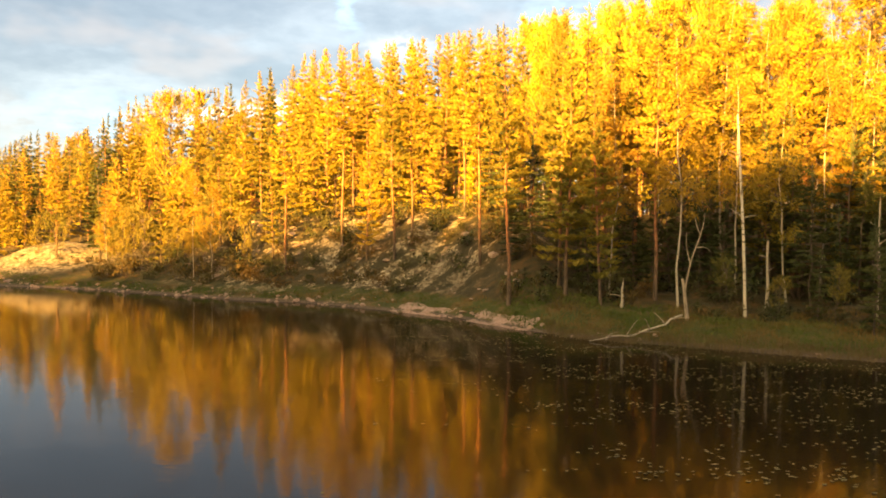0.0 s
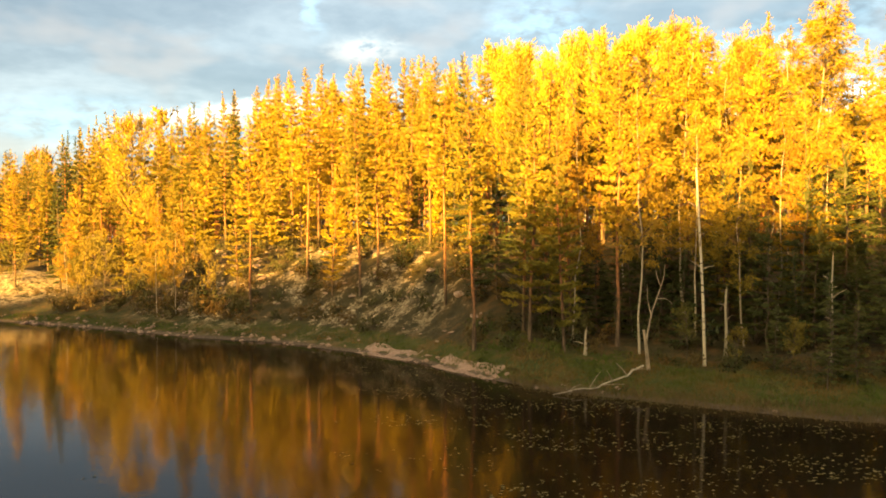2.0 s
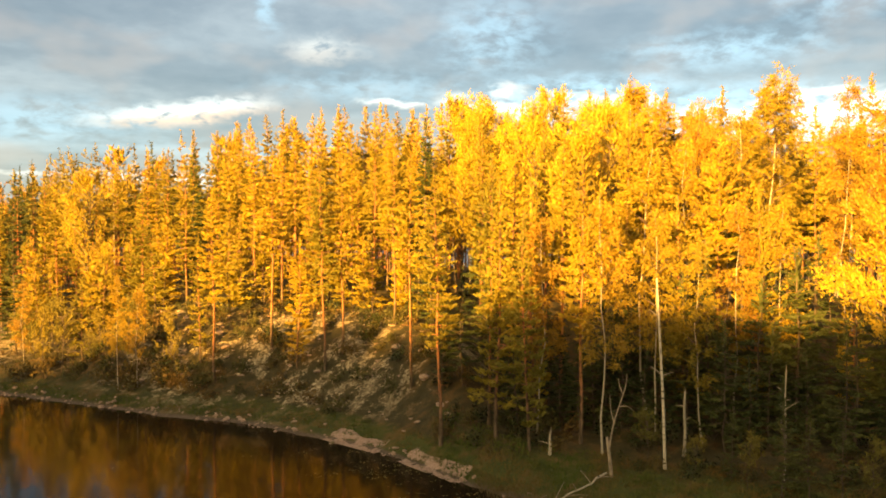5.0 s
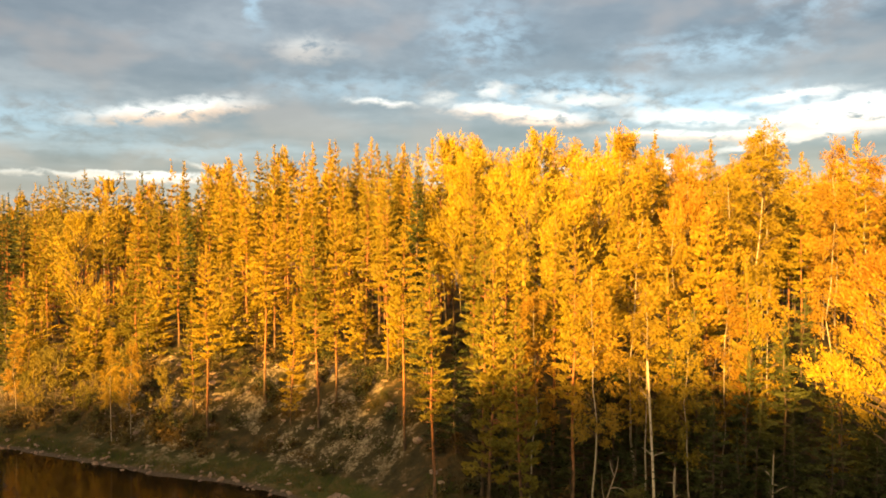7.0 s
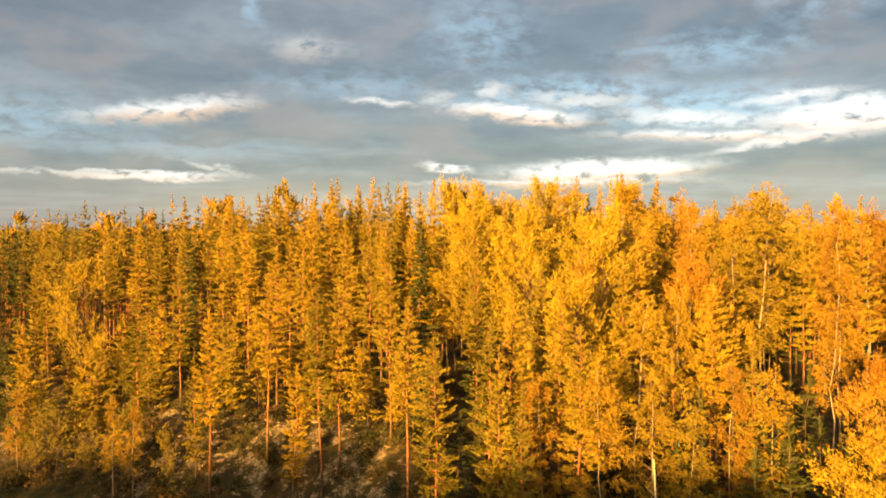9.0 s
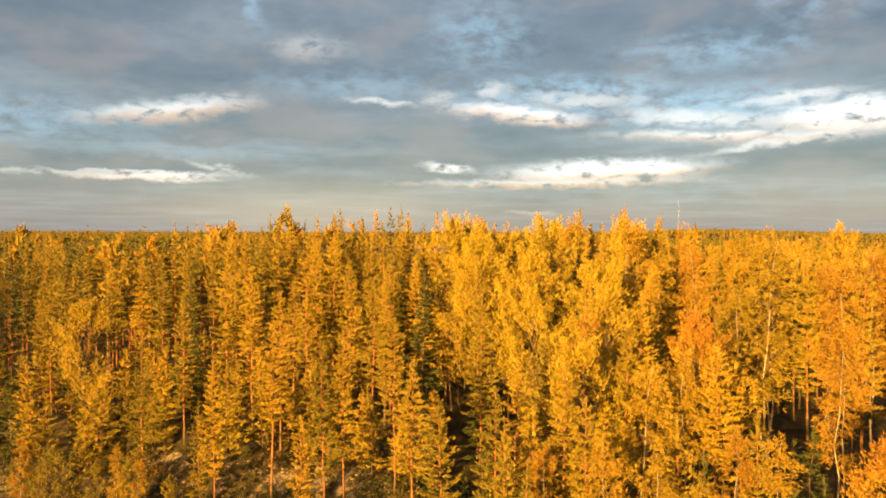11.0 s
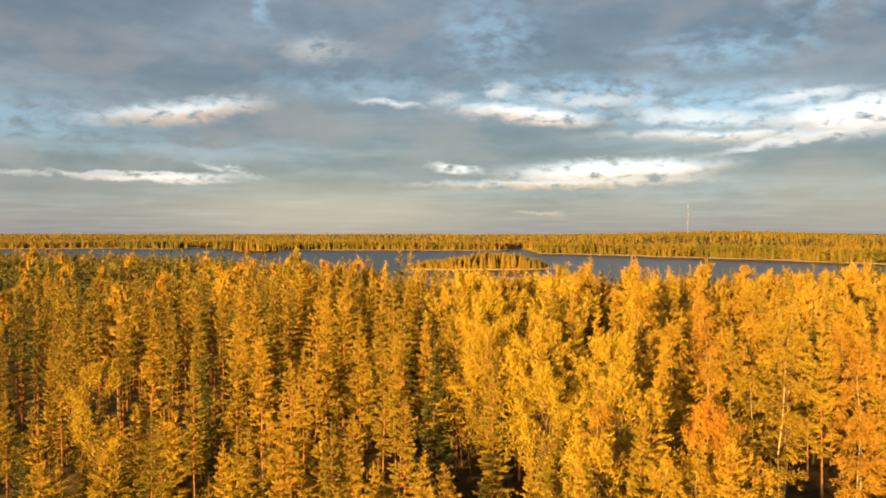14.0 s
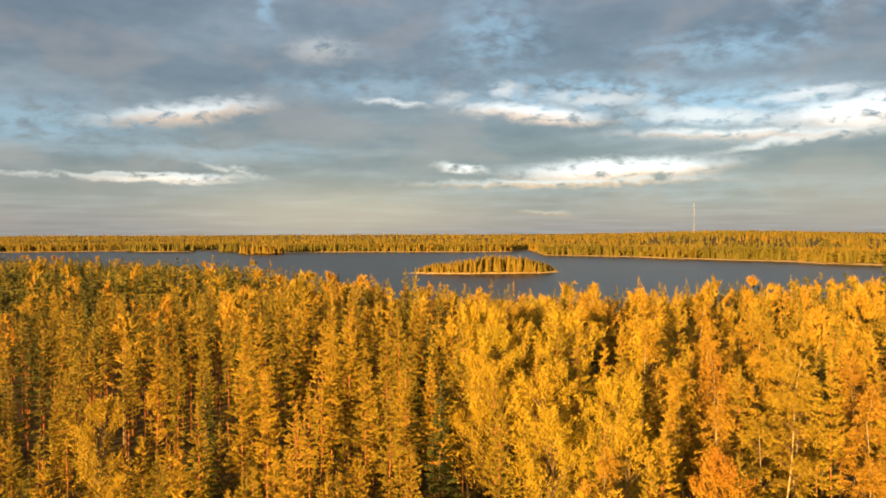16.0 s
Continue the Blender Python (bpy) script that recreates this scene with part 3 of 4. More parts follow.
def broadleaf(seed, h, start, wide, limbs_n, clumps, per, size, droop, lean=0.5, plume=0.9):
    """Trunk, limbs and leaves of a birch, aspen or rowan: every limb bears plumes of leaves, upright on an aspen, hanging on a birch."""
    r = np.random.RandomState(seed)
    path = trunk_path(h * 0.96, r, 1.3)
    rad = np.interp(path[:, 2], [0, 0.05 * h, h], [h * 0.0056, h * 0.0043, 0.010])
    trunk = tube(np.vstack([path[:1] - [0, 0, 0.4], path]), np.concatenate([[h * 0.0062], rad]), 7)
    z = start * h + (h * 0.95 - start * h) * np.sort(r.uniform(0, 1, limbs_n)) ** 0.9
    f = (z - start * h) / (h - start * h)
    a = r.uniform(0, 6.283, limbs_n)
    reach = wide * (np.sin(np.pi * np.clip(0.16 + 0.84 * f, 0, 1) ** 0.85) * 0.85 + 0.16) * r.uniform(0.5, 1.2, limbs_n)
    p0 = on_path(path, z * 0.965)
    p1 = p0 + np.stack([np.cos(a) * reach, np.sin(a) * reach, reach * lean * 0.8 + 0.2], 1)
    p1[:, 2] = np.minimum(p1[:, 2], h - 0.5)
    wood = sticks(p0, p1, 0.015 + 0.02 * reach)
    own = np.repeat(np.arange(limbs_n), clumps)
    u = np.sqrt(r.uniform(0.10, 1.0, len(own)))
    base = p0[own] + (p1 - p0)[own] * u[:, None] + r.normal(0, 0.16, (len(own), 3))
    rise = np.array([0, 0, 1.0]) if droop < 0.3 else np.array([0, 0, -0.75])
    axis = unit(unit(p1 - p0)[own] * 0.75 + rise + r.normal(0, 0.30, base.shape))
    long = plume * r.uniform(0.55, 1.25, len(own)) * (1.05 - 0.35 * f[own])
    crest = on_path(path, h * r.uniform(0.86, 0.955, 9)) + r.normal(0, 0.22, (9, 3)) * [1, 1, 0]
    base = np.concatenate([base, crest])
    axis = np.concatenate([axis, unit(r.normal(0, 0.25, (9, 3)) + [0, 0, 1])])
    long = np.concatenate([long, np.full(9, 0.9)])
    v = r.uniform(0, 1, (len(base), per))
    off = r.normal(0, 1, (len(base), per, 3))
    off = off - np.sum(off * axis[:, None], 2, keepdims=True) * axis[:, None]
    at = base[:, None] + axis[:, None] * (v * long[:, None])[..., None] + off * (0.17 * long[:, None] * np.sqrt(1.08 - v))[..., None]
    face = 0.9 * unit(off) + 0.75 * unit((base - on_path(path, base[:, 2])) + 1e-6)[:, None] + 0.3 * axis[:, None] * v[..., None]
    way = unit(np.repeat(axis, per, 0) + 0.5 * unit(off.reshape(-1, 3)) + r.normal(0, 0.40, (len(base) * per, 3)))
    at, n = at.reshape(-1, 3), len(base) * per
    face = unit(face.reshape(-1, 3) + r.normal(0, 0.2, at.shape) + [0, 0, 0.1])
    return trunk, wood, (blades(at - way * size, way, 3.2 * size * r.uniform(0.6, 1.3, n), 1.05 * size * r.uniform(0.6, 1.3, n), r), face)


def part(name, tris, mat, parent, label="", pairs=False, smooth=False):
    ob = leaf_object(name, tris, mat, pairs) if not smooth else tri_object(name, tris, mat, True)
    ob.parent = parent
    return tagged(ob, label)


class Kind:
    """A kind of tree: a few grown shapes, each built once and copied to every place."""

    def __init__(self, name, label, category, group, shapes, bark_mat, leaf_mat, pairs):
        self.name, self.tags, self.mats, self.pairs = name, (label, category, group), (bark_mat, leaf_mat), pairs
        self.shapes, self.first, self.count = shapes, [None] * len(shapes), 0

    def plant(self, x, y, h, turn, slim=1.0, which=None, label=""):
        i = self.count % len(self.shapes) if which is None else which
        self.count += 1
        grown, make = self.shapes[i]
        k = h / grown
        m = pose(x, y, float(ground(x, y)) - 0.05, 0, 0, turn) @ Matrix.Diagonal((k * slim, k * slim, k, 1))
        if self.first[i] is None:
            root = new(self.name)
            trunk, limbs, crown = make()
            part("trunk", trunk, self.mats[0], root, smooth=True)
            tagged(part("branchwork", limbs, TWIGS if self.mats[0] is BIRCH_BARK else self.mats[0], root), kind="stuff")
            part("crown", crown, self.mats[1], root, pairs=self.pairs)
            tagged(root, *self.tags)
            root.matrix_basis = m
            self.first[i] = root
        else:
            root = copy_thing(self.first[i], Matrix.Identity(4))
            root.matrix_basis = m
        if label:
            tagged(root, label)
        return root


def conifer_shapes(seed, n, h, start, wide, whorl, per, tufts, size, droop, top=0.7, blade=4, flat=0.24):
    r = np.random.RandomState(seed)
    rows = []
    for i in range(n):
        q = (seed * 31 + i, h, start * r.uniform(0.8, 1.15), wide * r.uniform(0.85, 1.2), whorl, per, tufts, size, droop, top, blade, 0.22, flat)
        rows.append((h, lambda q=q: conifer(*q)))
    return rows


def broad_shapes(seed, n, h, start, wide, limbs_n, clumps, per, size, droop, lean, plume):
    r = np.random.RandomState(seed)
    rows = []
    for i in range(n):
        q = (seed * 37 + i, h, start * r.uniform(0.85, 1.15), wide * r.uniform(0.85, 1.2), limbs_n, clumps, per, size, droop, lean, plume)
        rows.append((h, lambda q=q: broadleaf(*q)))
    return rows


PINE = Kind("pine_tree", "tall slender pine with reddish bark and golden-lit needles", "pine", "pines of the ridge",
            conifer_shapes(1, 9, 18.0, 0.34, 2.05, 0.56, 7, 18, 0.36, 0.02, 0.72, 3), PINE_BARK, NEEDLES, False)
HIGH = Kind("pine_tree", "tall pine with a bare red trunk and a high crown", "pine", "pines of the ridge",
            conifer_shapes(7, 5, 18.0, 0.44, 2.1, 0.52, 7, 20, 0.29, 0.02, 0.68, 4, 0.16), PINE_BARK, NEEDLES, False)
FINE = Kind("pine_tree", "tall slender pine with reddish bark and golden-lit needles", "pine", "pines of the ridge",
            conifer_shapes(21, 6, 18.0, 0.35, 2.05, 0.54, 7, 20, 0.29, 0.02, 0.72, 4, 0.16), PINE_BARK, NEEDLES, False)
YOUNG = Kind("pine_tree", "young bushy pine with branches low on its trunk", "pine", "pines of the ridge",
             conifer_shapes(2, 4, 12.0, 0.14, 1.9, 0.48, 6, 17, 0.27, 0.0, 0.82, 4, 0.16), PINE_BARK, NEEDLES, False)
BUSHY = Kind("pine_tree", "small bushy pine at the foot of the wood", "pine", "young pines of the ridge",
             conifer_shapes(25, 4, 7.0, 0.10, 1.7, 0.42, 5, 16, 0.30, 0.0, 0.8, 3, 0.16), PINE_BARK, NEEDLES, False)
FIR = Kind("spruce_tree", "dark green pointed spruce among the pines", "spruce", "spruces of the ridge",
           conifer_shapes(3, 4, 16.0, 0.10, 2.2, 0.52, 6, 15, 0.42, 0.30, 0.9, 3), SPRUCE_BARK, SPRUCE, False)
SAPLING = Kind("spruce_tree", "young dark spruce in the shade of the bank", "spruce", "young spruces of the bank",
               conifer_shapes(23, 4, 7.0, 0.10, 1.5, 0.42, 5, 15, 0.26, 0.25, 0.9, 3, 0.16), SPRUCE_BARK, SPRUCE, False)
BIRCH = Kind("birch_tree", "yellow autumn birch with white bark", "birch", "birches of the ridge",
             broad_shapes(4, 6, 17.0, 0.28, 1.8, 50, 8, 15, 0.082, 0.6, 0.7, 0.95), BIRCH_BARK, BIRCH_LEAF, False)
ASPEN = Kind("aspen_tree", "broad aspen with bright yellow-green autumn leaves", "aspen", "aspens of the ridge",
             broad_shapes(5, 4, 17.0, 0.26, 2.7, 40, 8, 22, 0.092, 0.05, 1.25, 1.6), SPRUCE_BARK, ASPEN_LEAF, False)
ROWAN = Kind("rowan_tree", "leafy tree turned orange-red in autumn", "rowan", "red trees of the ridge",
             broad_shapes(6, 2, 13.0, 0.34, 2.7, 60, 12, 18, 0.066, 0.1, 0.45, 0.95), SPRUCE_BARK, RED_LEAF, False)
ALDER = Kind("alder_tree", "small thin-stemmed leafy tree at the water's edge", "tree", "small trees of the shore",
             broad_shapes(8, 3, 6.0, 0.30, 1.1, 26, 5, 9, 0.075, 0.2, 0.8, 0.6), SPRUCE_BARK, ALDER_LEAF, False)
taken = []


# skyline slope by bearing from the first standpoint, fitted to the camera's view
SKYLINE_AZ = (-30, -27, -25, -23, -21, -15, -12, -10, -7, -3, 1, 4, 8, 12, 16, 18, 21, 24, 26, 28.5, 32, 36)
SKYLINE_SLOPE = (0.080, 0.112, 0.106, 0.132, 0.160, 0.176, 0.204, 0.219, 0.233, 0.240, 0.250, 0.263, 0.279, 0.287, 0.288, 0.312, 0.292, 0.288, 0.302, 0.320, 0.306, 0.288)
# the tops along the ridge crest, metres over the lake, fitted to viewed skylines
CREST_AZ = (-32, -25, -18, -12, -4, 0, 4.5, 8, 11, 14, 18, 21, 24, 30, 35, 38)
CREST = (14.0, 15.4, 18.4, 21.9, 25.1, 25.2, 25.4, 24.0, 23.9, 25.1, 25.2, 24.4, 22.6, 22.4, 20.6, 20.0)


def skyline_cap(x, y):
    """Cap on tree tops, over the lake, that keeps them under the camera's skyline."""
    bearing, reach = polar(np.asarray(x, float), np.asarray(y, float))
    return 4.3 + reach * np.interp(bearing, SKYLINE_AZ, SKYLINE_SLOPE)


def in_glade(x, y):
    """A dark gap behind the red rowan, cleared by bearing to fit the camera's view."""
    bearing, reach = polar(np.asarray(x, float), np.asarray(y, float))
    return (bearing > 28.4) & (bearing < 32.3) & (reach > 33) & (reach < 66)


def plant(kind, x, y, top, turn=0.0, slim=1.0, which=None, label=""):
    """A tree whose top stands at the height top above the lake, or at the cap."""
    taken.append((x, y))
    top = min(top, float(skyline_cap(x, y)))
    return kind.plant(x, y, top - float(ground(x, y)), turn, slim, which, label)


# trees that stand out, by place (metres) and the height of their tops over the lake
TALL_PINES = ((7.3, 42, 18.0), (5.7, 39, 16.8), (9.8, 40.5, 17.8), (10.2, 46, 19.2), (9.8, 36.6, 16.6), (3.2, 38.5, 15.5), (19, 42, 17.0),
              (2.1, 45, 16.8), (14.8, 45, 18.6), (21, 46, 18.2), (-3.1, 50.5, 17.5), (-2, 51.2, 16.8), (-7, 55, 17.0),
              (-10.6, 53.5, 14.6), (0.2, 61.3, 20.4), (4.2, 66, 21.0), (1.4, 52, 18.2), (-6.2, 65.4, 19.2), (14.8, 67.8, 23.9), (20.9, 86.8, 24.4))
YOUNG_PINES = ((5.8, 37.5, 14.0), (8.3, 40.1, 13.9), (16.2, 39.5, 13.4), (19.4, 38.2, 14.0), (7.2, 36.2, 12.4), (-12, 56, 11.5), (-5, 52, 11.0), (24, 37, 10.5))
BIRCHES = ((17.0, 42.4, 16.6), (13.7, 37.2, 12.6), (18.4, 38.6, 13.2), (8.0, 38.2, 12.4), (15.6, 36.0, 11.4), (10.5, 35.4, 13.6), (14.6, 41, 16.5), (20.4, 37.5, 13.0), (-17.4, 55.4, 8.6), (-16, 55.0, 7.8), (24.1, 49.3, 19.6),
           (30.6, 57.2, 23.3), (28.3, 52.8, 23.4), (31.9, 60.3, 23.8), (31.4, 48.8, 22.2), (21, 64.7, 24.4), (-26, 61.5, 8.0))
ASPENS = ((11.4, 42.5, 17.6), (14.7, 49, 19.4), (11.2, 54.3, 19.2), (16.5, 56, 20.8), (7.8, 68, 21.0), (8.9, 63.5, 21.2), (12.4, 60, 21.4), (10.4, 72, 22.6), (23.1, 66.8, 23.7), (16.3, 70, 24.2), (11, 74, 24.2))
ROWANS = ((21.2, 29.2, 14.6), (19.6, 46.0, 18.2))
spin = np.random.RandomState(77)
for kind, rows in ((HIGH, TALL_PINES), (YOUNG, YOUNG_PINES), (BIRCH, BIRCHES), (ASPEN, ASPENS), (ROWAN, ROWANS)):
    for x, y, top in rows:
        plant(kind, x, y, top, spin.uniform(0, 360), spin.uniform(0.9, 1.1))

for i in range(120):     # dark young spruces under the trees of the bank
    x = spin.uniform(3, 30)
    y = float(np.interp(x, SHORE_X, SHORE_Y)) + spin.uniform(6.5, 19)
    if min(math.hypot(x - a, y - b) for a, b in taken) > 0.8:
        taken.append((x, y))
        SAPLING.plant(x, y, spin.uniform(3.0, 6.8) if x < 14 else spin.uniform(4.0, 9.5), spin.uniform(0, 360), 1.15)

for x, y, h in ((23.2, 40.6, 5.5), (25.6, 42.0, 6.5), (24.6, 44.2, 7.5), (26.8, 45.0, 8.0), (21.4, 37.0, 4.5), (24.0, 38.6, 5.0), (15.9, 29.2, 4.0), (17.2, 29.4, 3.7), (16.6, 30.2, 4.4), (18.3, 29.0, 3.4), (20.1, 28.0, 4.4), (22.0, 27.6, 5.0), (14.9, 31.4, 3.0)):     # dark young spruces: first six stand in for glade shade, others near the water
    SAPLING.plant(x, y, h, spin.uniform(0, 360), 1.2)
for x, y, h in ((13.4, 32.0, 1.9), (15.2, 30.6, 2.4), (19.2, 28.2, 2.8), (21.0, 27.2, 3.2), (12.1, 33.9, 2.6)):
    ALDER.plant(x, y, h, spin.uniform(0, 360), 1.2)
for i in range(20):     # small leafy trees along the far bank
    x = spin.uniform(-34, -13)
    y = float(np.interp(x, SHORE_X, SHORE_Y)) + spin.uniform(3.2, 6.5)
    ALDER.plant(x, y, spin.uniform(3.2, 5.8), spin.uniform(0, 360))
for i in range(115):     # young pines that fill the foot of the wood
    x = spin.uniform(-62, 5)
    d = spin.uniform(6, 30) if x < -22 else spin.uniform(13, 30)
    y = float(np.interp(x, SHORE_X, SHORE_Y)) + d
    if min(math.hypot(x - a, y - b) for a, b in taken) > 1.2 and math.hypot(x + 34, y - 68) > 6:
        taken.append((x, y))
        BUSHY.plant(x, y, spin.uniform(4.5, 9.0), spin.uniform(0, 360), 1.15)

# the rest of the near wood, on a shaken grid
near_rng = np.random.RandomState(5)
gx, gy = np.meshgrid(np.arange(-70, 75, 3.55), np.arange(22, 118, 3.55))
spots = np.stack([gx.ravel(), gy.ravel()], 1) + near_rng.uniform(-1.6, 1.6, (gx.size, 2))
s = from_shore(spots[:, 0], spots[:, 1])
az, dist = polar(spots[:, 0], spots[:, 1])
open_slope = (spots[:, 0] > -22) & (spots[:, 0] < 5.5) & (s < 12)
wanted = (dist < 96) & (np.abs(az - 3) < 37) & (near_rng.uniform(size=len(s)) > np.where(waves(spots[:, 0], spots[:, 1], 61, 11.0) > 0.55, 0.45, 0.08))
wanted &= np.where(open_slope, (s > 5) & (near_rng.uniform(size=len(s)) < 0.28), s > np.where(spots[:, 0] > 4, 8.0, 4.0))
wanted &= ~((np.hypot(spots[:, 0] + 37, spots[:, 1] - 69) < 5))
for (x, y), d in zip(spots[wanted], s[wanted]):
    if min(math.hypot(x - a, y - b) for a, b in taken) < 1.9 or in_glade(x, y):
        continue
    turn, slim, u, tall = near_rng.uniform(0, 360), near_rng.uniform(0.85, 1.15), near_rng.uniform(), float(np.clip(near_rng.normal(-0.1, 1.1), -2.4, 0.9))
    leafy = 0.04 + 0.44 * float(step(x + 0.15 * (y - 50), 4, 20))
    size = (11.5 + 3.4 * float(step(np.asarray(d), 6, 26)) if x < 3 else 15.4 + 1.0 * float(step(np.asarray(x), 8, 16))) + 1.4 * tall
    if x < -24:
        size -= 2.4 + 1.4 * float(step(np.asarray(-x), 26, 38))
    bearing, reach = polar(np.asarray(x), np.asarray(y))
    crest = float(np.interp(bearing, CREST_AZ, CREST))
    weight = math.exp(-((float(reach) - 84) / 15) ** 2)
    size = size * (1 - weight) + weight * (crest - float(ground(x, y)) + 0.95 * tall)
    if u < leafy:
        kind, h = (BIRCH if u < 0.7 * leafy or x > 21 else ASPEN), size
    elif u < leafy + 0.07 + 0.4 * float(step(np.asarray(-x), 24, 44) * step(np.asarray(y), 66, 84)):
        kind, h = FIR, size * 0.85
    elif u < leafy + 0.19 and x > -30:
        kind, h = YOUNG, size * 0.66
    else:
        kind, h = (FINE if float(reach) < 66 else PINE), size
    taken.append((x, y))
    # cut to the skyline of the camera's view
    h = min(h, float(skyline_cap(x, y) - ground(x, y)))
    kind.plant(x, y, max(h, 5.0), turn, slim)


# ---- the wood behind, joined ----


def joined_wood(name, label, shapes, spots, heights, mat, seed):
    r = np.random.RandomState(seed)
    out, faces = [], []
    z = ground(spots[:, 0], spots[:, 1])
    for (x, y), h, g in zip(spots, heights, z):
        (tris, face), grown = shapes[r.randint(len(shapes))]
        a, k = r.uniform(0, 6.283), h / grown
        turn = np.array([[math.cos(a), -math.sin(a), 0], [math.sin(a), math.cos(a), 0], [0, 0, 1]])
        out.append((tris @ turn.T) * (k * np.array([r.uniform(0.85, 1.2), r.uniform(0.85, 1.2), 1])) + [x, y, g])
        faces.append(face @ turn.T)
    return tagged(leaf_object(name, (np.concatenate(out), np.concatenate(faces)), mat), label, "woods", kind="stuff")


def wood_places(rng, lo, hi, gap, a_lo, a_hi, keep):
    gx, gy = np.meshgrid(np.arange(-hi, hi, gap), np.arange(0, hi, gap))
    p = np.stack([gx.ravel(), gy.ravel()], 1) + rng.uniform(-0.45, 0.45, (gx.size, 2)) * gap
    az, d = polar(p[:, 0], p[:, 1])
    ok = (d >= lo) & (d < hi) & (az > a_lo) & (az < a_hi) & (rng.uniform(size=len(p)) < keep) & (ground(p[:, 0], p[:, 1]) > 0.5) & (d < np.interp(az, NEAR_AZ, NEAR_R) + 15)
    return p[ok]


def split_wood(p, rng, leafy, firs):
    u = rng.uniform(size=len(p))
    patchy = leafy * (1 + 0.9 * waves(p[:, 0], p[:, 1], 21, 45)) * (1 - 0.75 * step(-p[:, 0], 5, 35)) + 0.25 * step(p[:, 0] - 0.1 * p[:, 1], 0, 30) * step(170 - np.hypot(p[:, 0], p[:, 1]), 0, 60)
    b = u < patchy
    f = (~b) & (u < patchy + firs * (1 + 0.7 * waves(p[:, 0], p[:, 1], 22, 60)) + 0.5 * step(-p[:, 0], 18, 70) + 0.45 * step(p[:, 0], 45, 80) * step(np.hypot(p[:, 0], p[:, 1]), 130, 170))
    return p[~b & ~f], p[f], p[b]


def crowns(rows):
    """The crowns alone of a few grown shapes, each with its height."""
    return [(make()[2], h) for h, make in rows]


wood_rng = np.random.RandomState(9)
mid_places = wood_places(wood_rng, 96, 205, 3.5, -32, 38.5, 0.92)
far_places = wood_places(wood_rng, 205, 720, 5.0, -30.5, 37.5, 0.92)
for tag, places, shapes_p, shapes_s, shapes_b in (
        ("mid", mid_places, conifer_shapes(11, 5, 18.0, 0.42, 1.9, 0.85, 5, 11, 0.54, 0.02, 0.78, 2), conifer_shapes(12, 4, 16.0, 0.3, 1.7, 0.9, 5, 9, 0.6, 0.3, 0.98, 2),
         broad_shapes(13, 5, 16.0, 0.3, 1.9, 22, 4, 6, 0.24, 0.2, 0.9, 1.3)),
        ("far", far_places, conifer_shapes(14, 4, 17.0, 0.5, 2.8, 1.5, 3, 2, 1.8, 0.05, 0.9, 3), conifer_shapes(15, 4, 16.0, 0.4, 2.5, 1.5, 3, 2, 1.8, 0.3, 0.9, 3),
         broad_shapes(16, 4, 15.0, 0.35, 2.3, 10, 2, 4, 0.5, 0.2, 0.7, 1.6))):
    p, f, b = split_wood(places, wood_rng, 0.20, 0.16 if tag == "mid" else 0.3)
    for q, rows, mat, what, mean in ((p, shapes_p, WOOD_PINE, "pine", 14.2), (f, shapes_s, WOOD_SPRUCE, "spruce", 14.2), (b, shapes_b, WOOD_BIRCH, "birch", 14.4)):
        h = (mean + 1.8 - 1.6 * step(np.hypot(q[:, 0], q[:, 1]), 115, 180) + wood_rng.normal(0, 1.5, len(q))) * (1 - 0.16 * step(-q[:, 0], 15, 60) * (1 - step(np.hypot(q[:, 0], q[:, 1]), 140, 220)))
        bearing, reach = polar(q[:, 0], q[:, 1])
        h = h - 2.0 * step(reach, 290, 340) - 1.2 * step(reach, 112, 130) * np.exp(-((bearing - 6) / 9) ** 2) + 2.4 * step(reach, 190, 215) * (1 - step(reach, 275, 305)) * step(-bearing, 7, 12)
        h = h + 1.5 * np.exp(-((reach - 108) / 11) ** 2) * (step(bearing, -14, -10) * (1 - step(bearing, 4, 8)) - step(bearing, 22, 27))
        h = h + 1.2 * step(-bearing, 15, 21) * step(reach, 104, 118) * (1 - step(reach, 150, 190))
        # cut to the skyline of the camera's view
        h = np.minimum(h, skyline_cap(q[:, 0], q[:, 1]) - ground(q[:, 0], q[:, 1]))
        if tag == "mid":
            foot = np.stack([q[:, 0], q[:, 1], ground(q[:, 0], q[:, 1]) - 0.3], 1)
            stems = sticks(foot, foot + np.stack([0 * h, 0 * h, 0.93 * h], 1), 0.0085 * h)
            tagged(tri_object(f"{what}_stems", stems, BIRCH_BARK if what == "birch" else PINE_BARK), f"close-set {what} stems of the wood on the ridge", "woods", kind="stuff")
        joined_wood(f"{what}_wood", f"golden-lit {what} wood on the ridge", crowns(rows), q, h, mat, 31 + len(q))


